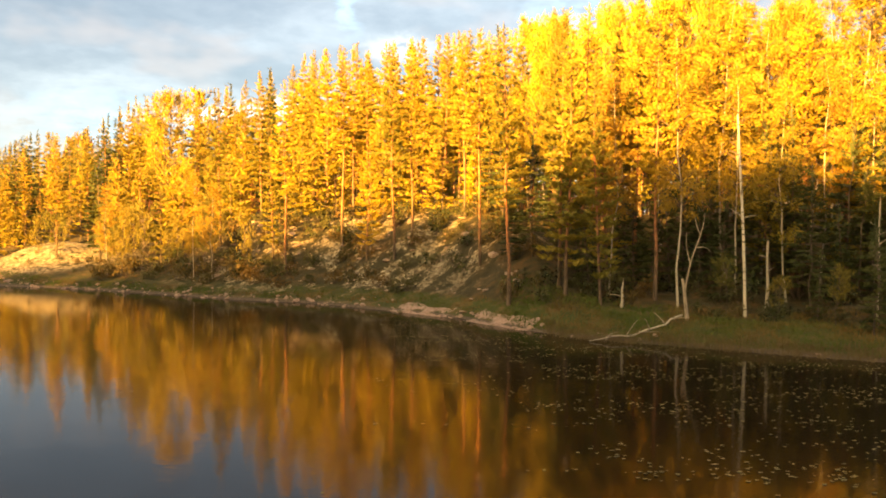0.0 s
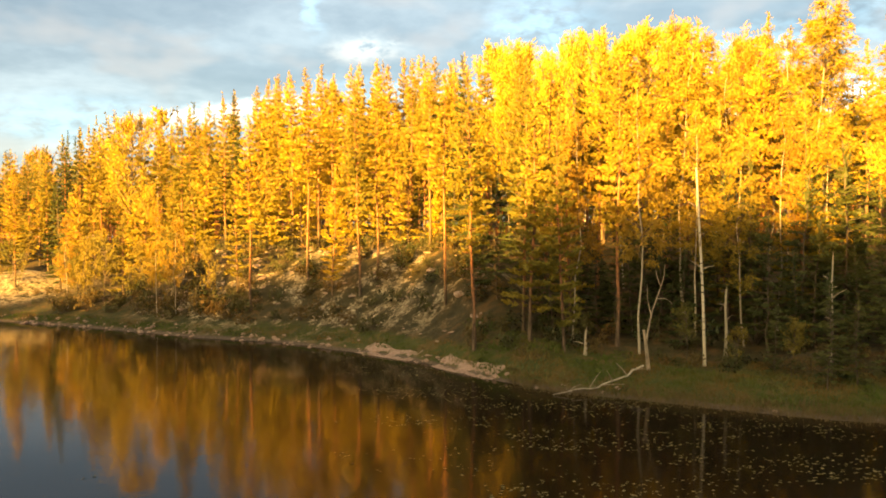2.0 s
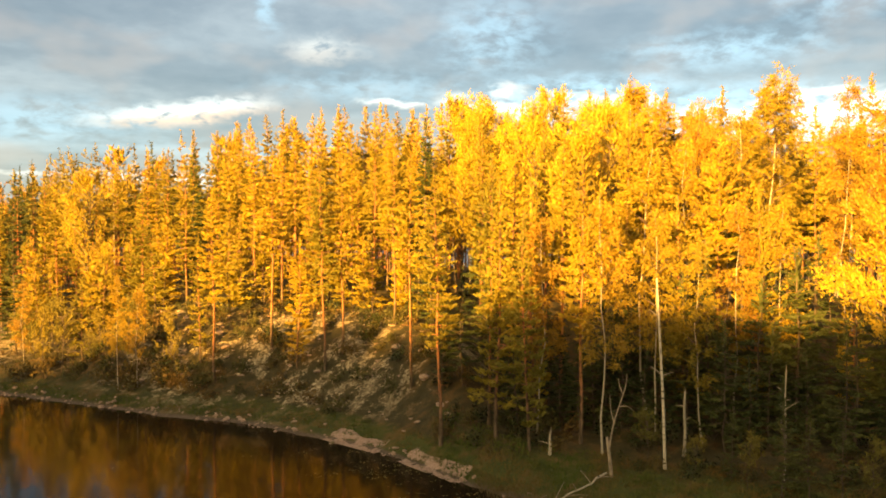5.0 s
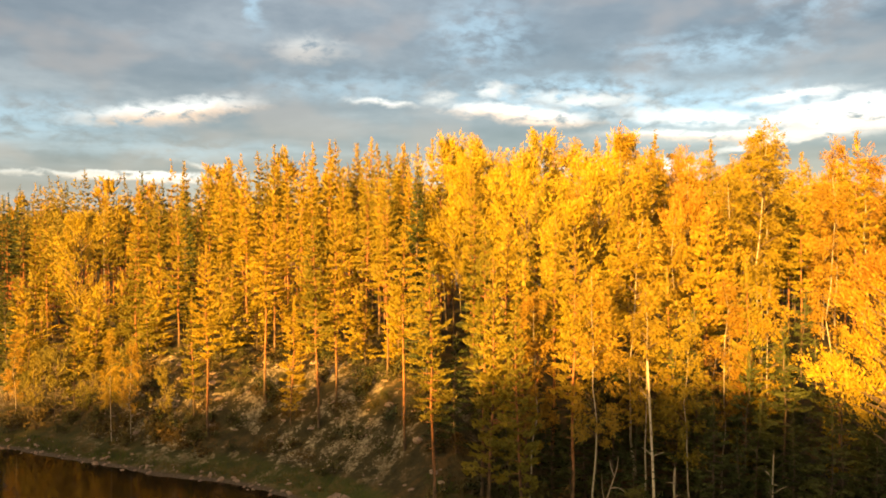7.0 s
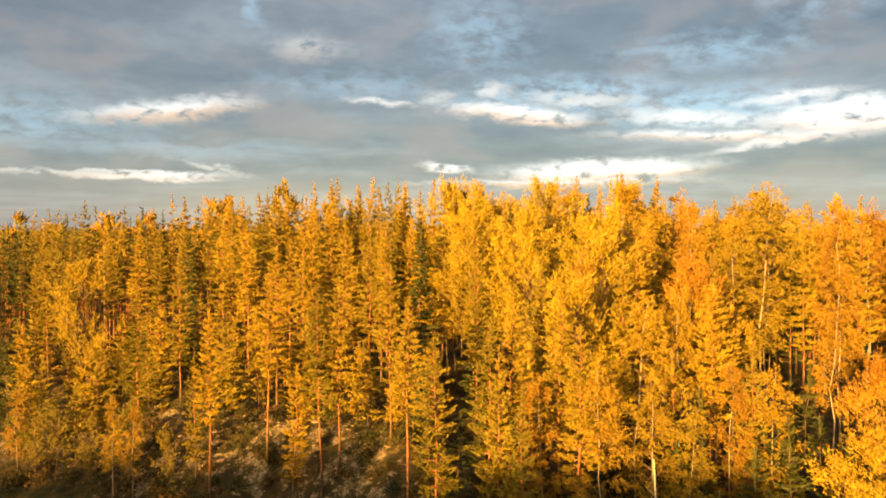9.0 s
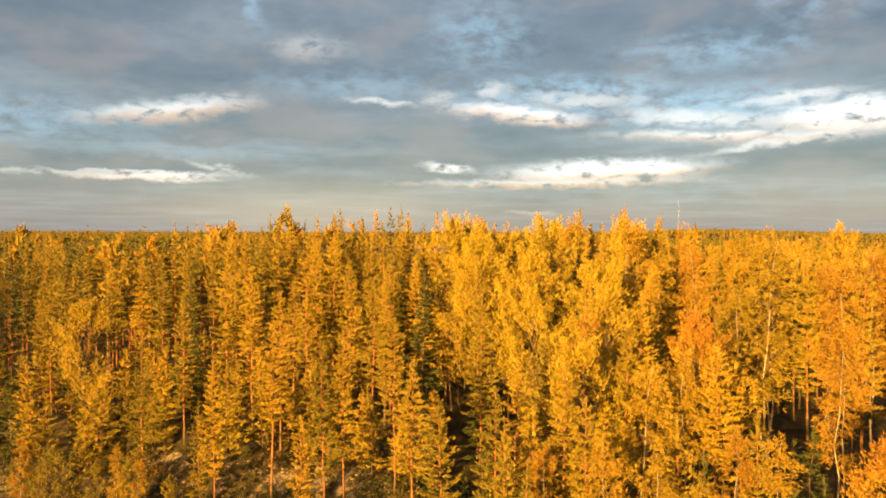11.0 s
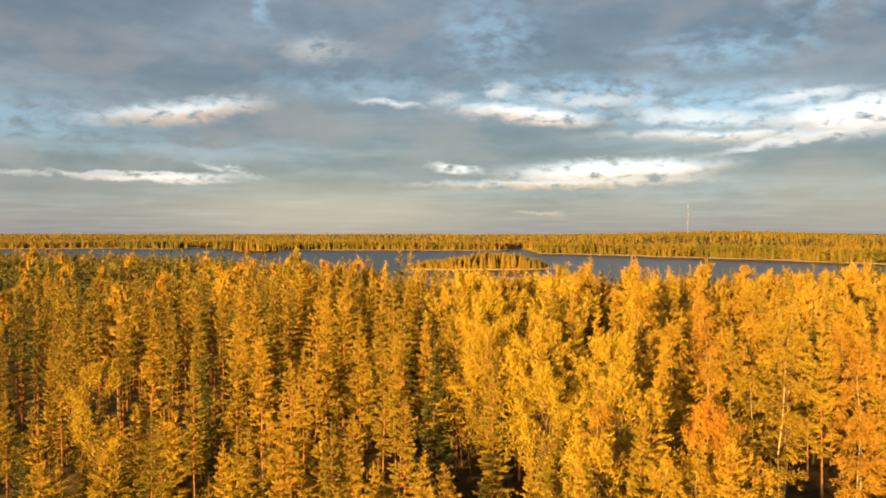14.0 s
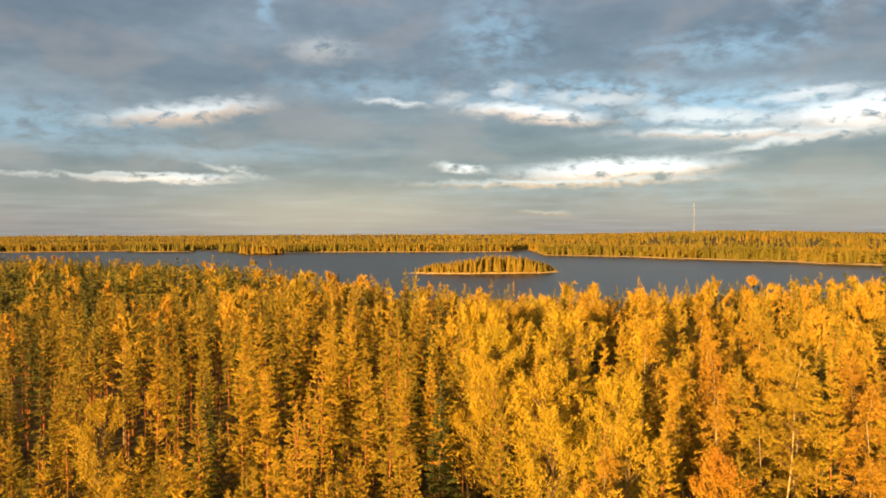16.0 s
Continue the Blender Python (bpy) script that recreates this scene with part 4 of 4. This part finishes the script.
# ---- across the lake ----
def far_tree(seed):
    """A small pointed crown of ragged skirts."""
    r = np.random.RandomState(seed)
    out = []
    for z0, z1, w in ((0.5, 13.0, 3.0), (6.0, 17.0, 2.2)):
        t = np.linspace(0, 6.283, 5, endpoint=False) + r.uniform(0, 6)
        rim = np.stack([np.cos(t) * w * r.uniform(0.6, 1.3, 5), np.sin(t) * w * r.uniform(0.6, 1.3, 5), z0 + r.uniform(-1.2, 1.2, 5)], 1)
        tip = np.tile([[r.normal(0, 0.2), r.normal(0, 0.2), z1]], (5, 1))
        out.append(np.stack([rim, np.roll(rim, -1, 0), tip], 1))
    tris = np.concatenate(out)
    face = unit((tris.mean(1) - [0, 0, 9.0]) * [1, 1, 0.12] + [0, -0.6, 0.5])
    return (tris, face), 17.0


def far_round(seed):
    r = np.random.RandomState(seed)
    at = np.stack([r.normal(0, 1.5, 10), r.normal(0, 1.5, 10), r.uniform(3, 12.5, 10)], 1)
    tris = leaves(at, r.uniform(1.6, 2.8, 10), r)
    return (tris, unit(tris.mean(1) - [0, 0, 7.0])), 14.5


far_rng = np.random.RandomState(12)
n = 19000
az = far_rng.uniform(-30.5, 39.5, n)
d = np.interp(az, FAR_AZ, FAR_R) + np.where(far_rng.uniform(size=n) < 0.45, far_rng.uniform(-10, 120, n), 2800 * far_rng.uniform(0, 1, n) ** 1.6)
p = np.stack([d * np.sin(np.radians(az)), d * np.cos(np.radians(az))], 1)
p = p[ground(p[:, 0], p[:, 1]) > 0.7]
d = np.hypot(p[:, 0], p[:, 1])
h = far_rng.normal(11.0, 1.5, len(p)) * np.interp(d, [700, 1800, 4500], [1.0, 1.0, 1.15])
joined_wood("far_wood", "sunlit golden conifer forest across the lake", [far_tree(i) for i in range(6)] + [far_round(i) for i in range(4)], p, h, WOOD_FAR, 4)
isl = np.stack([far_rng.uniform(30, 150, 1700), far_rng.uniform(566, 622, 1700)], 1)
isl = isl[ground(isl[:, 0], isl[:, 1]) > 0.55][:620]
hi = np.interp(isl[:, 0], [34, 44, 66, 92, 112, 128, 144], [2, 5, 6.5, 10, 10, 7, 2.5]) * far_rng.normal(1, 0.12, len(isl))
joined_wood("island_wood", "small wooded island with golden pines in the lake", [far_tree(20 + i) for i in range(8)], isl, hi, WOOD_FAR, 6)
isl = np.concatenate([np.stack([far_rng.uniform(-190, -110, 300), far_rng.uniform(1120, 1160, 300)], 1), np.stack([far_rng.uniform(-400, -260, 500), far_rng.uniform(1300, 1360, 500)], 1),
                      np.stack([far_rng.uniform(-245, -185, 200), far_rng.uniform(1270, 1310, 200)], 1)])
isl = isl[ground(isl[:, 0], isl[:, 1]) > 0.5]
joined_wood("islet_wood", "low wooded islets by the far shore", [far_tree(40 + i) for i in range(5)], isl, far_rng.normal(12, 2, len(isl)), WOOD_FAR, 7)


def radio_mast(x, y, top):
    """A slender guyed lattice mast."""
    root = new("radio_mast")
    g = float(ground(x, y))
    root.location = (x, y, g)
    h, w = top - g, 0.6
    corner = [(w * math.cos(a), w * math.sin(a)) for a in (0.5, 2.594, 4.689)]
    for cx, cy in corner:
        part("leg", tube([(cx, cy, -1), (cx, cy, h)], [0.08, 0.07], 5), MAST_PAINT, root)
    braces = []
    for i in range(24):
        z0, z1 = h * i / 24, h * (i + 1) / 24
        for j in range(3):
            a, b = corner[j], corner[(j + 1) % 3]
            braces.append(tube([(*a, z0), (*b, z1)], [0.05, 0.05], 3))
    part("bracing", np.concatenate(braces), MAST_PAINT, root)
    part("aerial", tube([(0, 0, h - 1), (0, 0, h + 5)], [0.2, 0.08], 5), MAST_PAINT, root)
    return tagged(root, "tall slender pale radio mast on a wooded hill", "mast")


radio_mast(1900 * math.sin(radians(22.98)), 1900 * math.cos(radians(22.98)), 90.0)

# unseen wood behind the first standpoint, tuned in height to shade the ridge's foot
q_rng = np.random.RandomState(15)
q = np.stack([q_rng.uniform(-225, 25, 860), q_rng.uniform(-54, -36, 860)], 1)
q[:, 1] -= 0.12 * q[:, 0]
# heights follow the wanted upper edge of the shade
q_tall = np.interp(q[:, 0], [-112, -93, -82, -71, -62, -54.5, -47.8, -45, -39, -32.6, -29, -24.5, -15],
                   [15.2, 15.4, 16.1, 16.9, 17.3, 17.8, 17.8, 18.2, 17.9, 18.2, 18.0, 17.6, 17.0])
joined_wood("pine_wood", "unseen dense pine wood on the near shore, shading the ridge", crowns(conifer_shapes(17, 4, 18.0, 0.2, 3.0, 1.5, 4, 2, 3.2, 0.1, 0.55, 2)), q, q_tall + q_rng.normal(0, 0.35, len(q)), WOOD_PINE, 8)


# ---- the shore: dead wood, stones, shrubs, grass, water plants ----
def at_ground(x, y, dz=0.0):
    return np.array([x, y, float(ground(x, y)) + dz])


def bent(points, n=9):
    """A smooth line through a few points."""
    p = np.asarray(points, float)
    t = np.linspace(0, len(p) - 1, n)
    out = np.stack([np.interp(t, np.arange(len(p)), p[:, i]) for i in range(3)], 1)
    out[1:-1] = (out[:-2] + 2 * out[1:-1] + out[2:]) / 4
    return out


def birch_snag(x, y, lean, height, radius, label, stubs, seed, skin=None):
    """A dead standing birch: a broken white stem with a few stubs."""
    r = np.random.RandomState(seed)
    root = new("birch_snag")
    root.location = at_ground(x, y, -0.05)
    path = bent([(0, 0, -0.3), (lean * 0.35 + 0.05, 0, height * 0.35), (lean * 0.6, 0.05, height * 0.7), (lean, 0, height)], 12)
    part("stem", tube(path, np.interp(path[:, 2], [0, 0.4, height], [radius * 1.4, radius, radius * 0.62]), 9), skin or BIRCH_BARK, root, smooth=True)
    jag = [blades(path[-1:] - [0, 0, 0.12], np.array([[0.1 * math.cos(a), 0.1 * math.sin(a), 1.0]]), np.array([0.35]), np.array([radius * 0.8]), r) for a in (0.3, 2.2, 4.5)]
    part("broken_top", np.concatenate(jag), GREY_WOOD, root)
    for i in range(stubs):
        z = r.uniform(0.45, 0.95) * height
        a, q = r.uniform(0, 6.283), on_path(path, np.array([z]))[0]
        end = q + np.array([math.cos(a), math.sin(a), r.uniform(0.1, 0.7)]) * r.uniform(0.25, 0.7)
        part("stub", tube([q, (q + end) / 2 + [0, 0, 0.03], end], [0.035, 0.025, 0.01], 5), GREY_WOOD, root)
    return tagged(root, label, "dead tree", "dead birches of the bank")


birch_snag(12.8, 33.5, -0.42, 8.6, 0.068, "tall dead birch with white bark and a broken top", 6, 1, WHITE_BARK)
birch_snag(14.2, 34.8, 0.05, 3.1, 0.075, "short broken grey birch stump on the bank", 2, 2, SHADE_BIRCH)
birch_snag(17.0, 31.0, 0.06, 4.8, 0.045, "dead birch stem with its top snapped off", 5, 3, SHADE_BIRCH)
birch_snag(8.0, 35.6, 0.1, 1.2, 0.07, "short broken grey birch stump on the bank", 1, 4, SHADE_BIRCH)


def forked_dead_tree(x, y):
    root = new("forked_dead_tree")
    root.location = at_ground(x, y, -0.05)
    a = bent([(0.10, 0, -0.3), (0.02, 0, 0.7), (-0.12, 0.02, 1.75)], 7)
    part("stem", tube(a, np.linspace(0.10, 0.06, 7), 8), GREY_WOOD, root, smooth=True)
    b = bent([(-0.02, 0, 1.25), (0.16, 0.05, 2.3), (0.5, 0.1, 3.2), (0.78, 0.1, 4.0), (0.80, 0.1, 4.5)], 11)
    part("limb", tube(b, np.linspace(0.045, 0.011, 11), 7), GREY_WOOD, root, smooth=True)
    for p in ([(0.2, 0.05, 2.4), (0.02, 0, 3.0), (0.0, -0.05, 3.7)], [(0.45, 0.1, 3.05), (0.85, 0.1, 3.1), (1.15, 0.15, 2.8)], [(0.62, 0.1, 3.6), (0.45, 0.1, 4.0), (0.42, 0.1, 4.3)]):
        q = bent(p, 6)
        part("branch", tube(q, np.linspace(0.030, 0.008, 6), 6), GREY_WOOD, root, smooth=True)
    return tagged(root, "pale forked dead tree with bare limbs", "dead tree")


forked_dead_tree(10.1, 33.0)


def fallen_trunk():
    root = new("fallen_trunk")
    ends = [(5.75, 31.4, 0.03), (6.9, 31.5, 0.22), (8.0, 31.9, 0.30), (9.0, 32.3, 0.62), (9.9, 32.8, 0.95)]
    base = np.array(ends[0])
    root.location = base
    p = bent([np.array(e) - base for e in ends], 15) + np.random.RandomState(3).normal(0, 0.035, (15, 3))
    part("stem", tube(p, np.concatenate([np.linspace(0.015, 0.04, 8), np.linspace(0.04, 0.045, 7)]), 8), BIRCH_BARK, root, smooth=True)
    for a, b in (((1.6, 0.2, 0.22), (2.2, 0.9, 0.75)), ((2.6, 0.5, 0.4), (2.3, 0.2, 0.9)), ((1.0, 0.1, 0.2), (0.6, -0.5, 0.1)), ((2.0, 0.35, 0.26), (3.0, 0.15, 0.35)), ((3.3, 0.95, 0.62), (3.0, 1.5, 1.0)), ((0.7, 0.06, 0.12), (1.3, 0.5, 0.3)), ((3.7, 1.15, 0.75), (4.3, 1.0, 0.8))):
        part("branch", tube(bent([a, (np.array(a) + b) / 2 + [0, 0, 0.06], b], 5), np.linspace(0.026, 0.008, 5), 6), GREY_WOOD, root)
    return tagged(root, "fallen white birch trunk leaning into the lake", "log")


fallen_trunk()


def stone_mesh(seed, flat=0.6):
    """A weathered stone: a cut ball with dents and worn edges."""
    r = np.random.RandomState(seed)
    bm = bmesh.new()
    bmesh.ops.create_icosphere(bm, subdivisions=2, radius=1.0)
    planes = [(unit(r.normal(size=3)), r.uniform(0.62, 0.92)) for _ in range(9)]
    for v in bm.verts:
        c = np.array(v.co)
        for nrm, d in planes:
            over = c @ nrm - d
            if over > 0:
                c = c - nrm * over * 0.9
        v.co = Vector(c * np.array([1.0, 0.8, flat]) * (1 + 0.05 * noise.noise(Vector(c) * 3)))
    me = bpy.data.meshes.new("stone")
    bm.to_mesh(me)
    bm.free()
    me.materials.append(ROCK if seed < 7 else LICHEN_ROCK)
    return me


STONES = [stone_mesh(i, 0.45 + 0.05 * i) for i in range(7)]
PALE_STONES = [stone_mesh(7 + i, 0.3 + 0.04 * i) for i in range(5)]


def stone(x, y, size, rng, label, group, sink=0.25, name="shore_stone", shapes=STONES):
    ob = new(name, shapes[rng.randint(len(shapes))])
    k = size * rng.uniform(0.8, 1.2)
    ob.matrix_basis = pose(x, y, max(float(ground(x, y)), -0.05) + size * 0.4 - sink * size, rng.uniform(-12, 12), rng.uniform(-12, 12), rng.uniform(0, 360)) @ Matrix.Diagonal((k, k * rng.uniform(0.7, 1.0), k * rng.uniform(0.7, 1.1), 1))
    return tagged(ob, label, "stone", group)


s_rng = np.random.RandomState(41)
for i in range(300):
    x = s_rng.uniform(-46, 5.5) if i < 296 else s_rng.uniform(5, 14)
    y = float(np.interp(x, SHORE_X, SHORE_Y)) + s_rng.normal(0.35, 0.45)
    stone(x, y, abs(s_rng.normal(0.05, 0.08)) + 0.05, s_rng, "pale weathered stone at the water's edge", "stones along the shore")
for i in range(230):     # boulders and lichen-grown rock in the slope
    x = s_rng.uniform(-20, 4)
    y = float(np.interp(x, SHORE_X, SHORE_Y)) + s_rng.uniform(2.6, 17)
    stone(x, y, abs(s_rng.normal(0.06, 0.14)) + 0.08, s_rng, "pale lichen-grown rock on the heathery slope", "boulders of the slope", 0.5, "boulder", PALE_STONES)


def rock_shelf(x0, x1, inner, tall, seed, label):
    """Bare rock that slopes into the lake along a stretch of the shore, worn smooth, with a few cracks."""
    r = np.random.RandomState(seed)
    n, m = 96, 26
    u, v = np.meshgrid(np.linspace(x0, x1, n), np.linspace(0, 1, m))
    end = step(np.minimum(u - x0, x1 - u), 0, 0.9)
    width = inner * (0.75 + 0.3 * waves(u, 0 * u, seed, 3.0)) * (0.35 + 0.65 * end)
    back = -0.5 + v * (width + 0.5)
    x, y = u + 0.75 * back, np.interp(u, SHORE_X, SHORE_Y) + 0.6 * back
    top = 0.03 + tall * step(back, -0.3, inner * 0.8) * (0.8 + 0.3 * waves(x, y, seed + 2, 1.5))
    crack = np.minimum(np.abs(waves(x * 1.0, y * 1.0, seed + 4, 1.1)), np.abs(waves(x, y, seed + 5, 1.6)))
    top = top + 0.03 * waves(x, y, seed + 3, 0.5) - 0.07 * (1 - step(crack, 0.0, 0.05))
    z = np.maximum(top, ground(x, y) + 0.02)
    edge = np.minimum(step(v, 0, 0.06), step(1 - v, 0, 0.10)) * end
    z = np.where(edge < 0.98, z - 0.30 * (1 - edge), z)
    p = np.stack([x, y, z], -1).reshape(-1, 3) + r.normal(0, 0.008, (n * m, 3))
    i = (np.arange(m - 1)[:, None] * n + np.arange(n - 1)).ravel()
    ob = poly_object("rock_shelf", p, np.stack([i, i + 1, i + n + 1, i + n], 1), ROCK, True)
    return tagged(ob, label, "rock")


rock_shelf(-3.4, 0.9, 1.7, 0.22, 3, "low pinkish granite shelf sloping into the lake")
rock_shelf(0.6, 4.5, 1.5, 0.16, 14, "low cracked granite shelf at the grassy waterline")


def shrub_shape(seed):
    r = np.random.RandomState(seed)
    c = unit(r.normal(size=(14, 3))) * r.uniform(0.15, 0.9, (14, 1)) * [0.9, 0.9, 0.55] + [0, 0, 0.55]
    at = (c[:, None] + r.normal(0, 0.17, (14, 11, 3))).reshape(-1, 3)
    at[:, 2] = np.abs(at[:, 2])
    stems = sticks(np.zeros((9, 3)) - [0, 0, 0.1], c[:9], np.full(9, 0.02))
    return stems, leaves(at, 0.10 * r.uniform(0.6, 1.4, len(at)), r)


shrubs = []
for i in range(5):
    root = new("shrub")
    stems, leaf = shrub_shape(60 + i)
    part("stem", stems, SPRUCE_BARK, root)
    part("foliage", leaf, SHRUB_LEAF, root, pairs=True)
    shrubs.append(tagged(root, "low dark heathery shrub", "shrub", "shrubs of the bank"))
b_rng = np.random.RandomState(43)
for i in range(390):
    if i >= 320:
        x = b_rng.uniform(4, 29)
        y = float(np.interp(x, SHORE_X, SHORE_Y)) + b_rng.uniform(4.2, 8.0)
        size = b_rng.uniform(0.25, 0.8)
    elif i >= 230:
        x = b_rng.uniform(-18, 4)
        y = float(np.interp(x, SHORE_X, SHORE_Y)) + b_rng.uniform(8, 19)
        size = b_rng.uniform(0.3, 1.1)
    elif i < 135:
        x = b_rng.uniform(-22, 5)
        y = float(np.interp(x, SHORE_X, SHORE_Y)) + b_rng.uniform(2.5, 15)
        size = b_rng.uniform(0.3, 1.0)
    elif i < 180:
        x = b_rng.uniform(4, 28)
        y = float(np.interp(x, SHORE_X, SHORE_Y)) + b_rng.uniform(5.0, 11)
        size = b_rng.uniform(0.4, 1.3)
    else:
        x = b_rng.uniform(-46, -8)
        y = float(np.interp(x, SHORE_X, SHORE_Y)) + b_rng.uniform(2.5, 7)
        size = b_rng.uniform(0.5, 1.5) * (0.35 if -41 < x < -27 else 1.0)
    m = pose(x, y, float(ground(x, y)) - 0.03, 0, 0, b_rng.uniform(0, 360)) @ Matrix.Diagonal((size, size, size * b_rng.uniform(0.8, 1.3), 1))
    if i < 5:
        shrubs[i].matrix_basis = m
    else:
        copy_thing(shrubs[i % 5], Matrix.Identity(4)).matrix_basis = m


def tufts(name, label, places, per, length, width, mat, seed):
    r = np.random.RandomState(seed)
    at = np.repeat(places, per, 0) + np.concatenate([r.normal(0, 0.10, (len(places) * per, 2)), np.zeros((len(places) * per, 1))], 1)
    way = unit(r.normal(0, 0.28, at.shape) * [1, 1, 0.2] + [0, 0, 1])
    n = len(at)
    return tagged(leaf_object(name, blades(at - [0, 0, 0.03], way, length * r.uniform(0.5, 1.3, n), np.full(n, width), r), mat), label, "grass", kind="stuff")


g_rng = np.random.RandomState(47)
x = np.concatenate([g_rng.uniform(3, 30, 9000), g_rng.uniform(-50, -10, 2600), g_rng.uniform(-10, 4, 1000)])
y = np.interp(x, SHORE_X, SHORE_Y) + np.concatenate([g_rng.uniform(0.2, 6.0, 9000), g_rng.uniform(0.4, 2.0, 2600), g_rng.uniform(0.8, 3.0, 1000)])
z = ground(x, y)
g = np.stack([x, y, z], 1)[z > 0.05]
tufts("grass", "mixed green and yellowed grass on the low bank", g, 4, 0.15, 0.045, GRASS, 48)
x = g_rng.uniform(4.5, 30, 2600)
y = np.interp(x, SHORE_X, SHORE_Y) + g_rng.normal(0.1, 0.45, 2600)
tufts("reeds", "pale dry reeds along the water's edge", np.stack([x, y, np.maximum(ground(x, y), -0.02)], 1), 4, 0.28, 0.025, REED, 49)

# floating leaves of water lilies, in drifts
p_rng = np.random.RandomState(51)
x, y = p_rng.uniform(-14, 16, 24000), p_rng.uniform(9, 44, 24000)
drift = waves(x, y * 2.2, 52, 5.0) + 0.6 * waves(x, y * 2, 53, 1.8)
keep = (from_shore(x, y) < -0.8) & (drift + p_rng.uniform(-0.5, 0.5, 24000) > 0.14 + 1.2 * step(-x - 0.25 * (y - 20), -5, 3))
x, y = x[keep][:4600], y[keep][:4600]
size = p_rng.uniform(0.02, 0.058, len(x))
around = np.linspace(0.35, 5.93, 9)
turn = p_rng.uniform(0, 6.283, len(x))
rim = np.stack([np.cos(around[None] + turn[:, None]) * size[:, None] + x[:, None], np.sin(around[None] + turn[:, None]) * size[:, None] * 0.75 + y[:, None],
                np.full((len(x), 9), 0.006) + p_rng.uniform(0, 0.012, (len(x), 9))], -1)
hub = np.stack([x, y, np.full(len(x), 0.008)], -1)[:, None]
v = np.concatenate([rim, hub], 1)
i = np.arange(len(x))[:, None, None] * 10
f = (i + np.stack([np.arange(8), np.arange(1, 9), np.full(8, 9)], 1)[None]).reshape(-1, 3)
tagged(poly_object("lily_pads", v.reshape(-1, 3), f, PADS), "small floating lily leaves drifting on dark water", "water plants", kind="stuff")
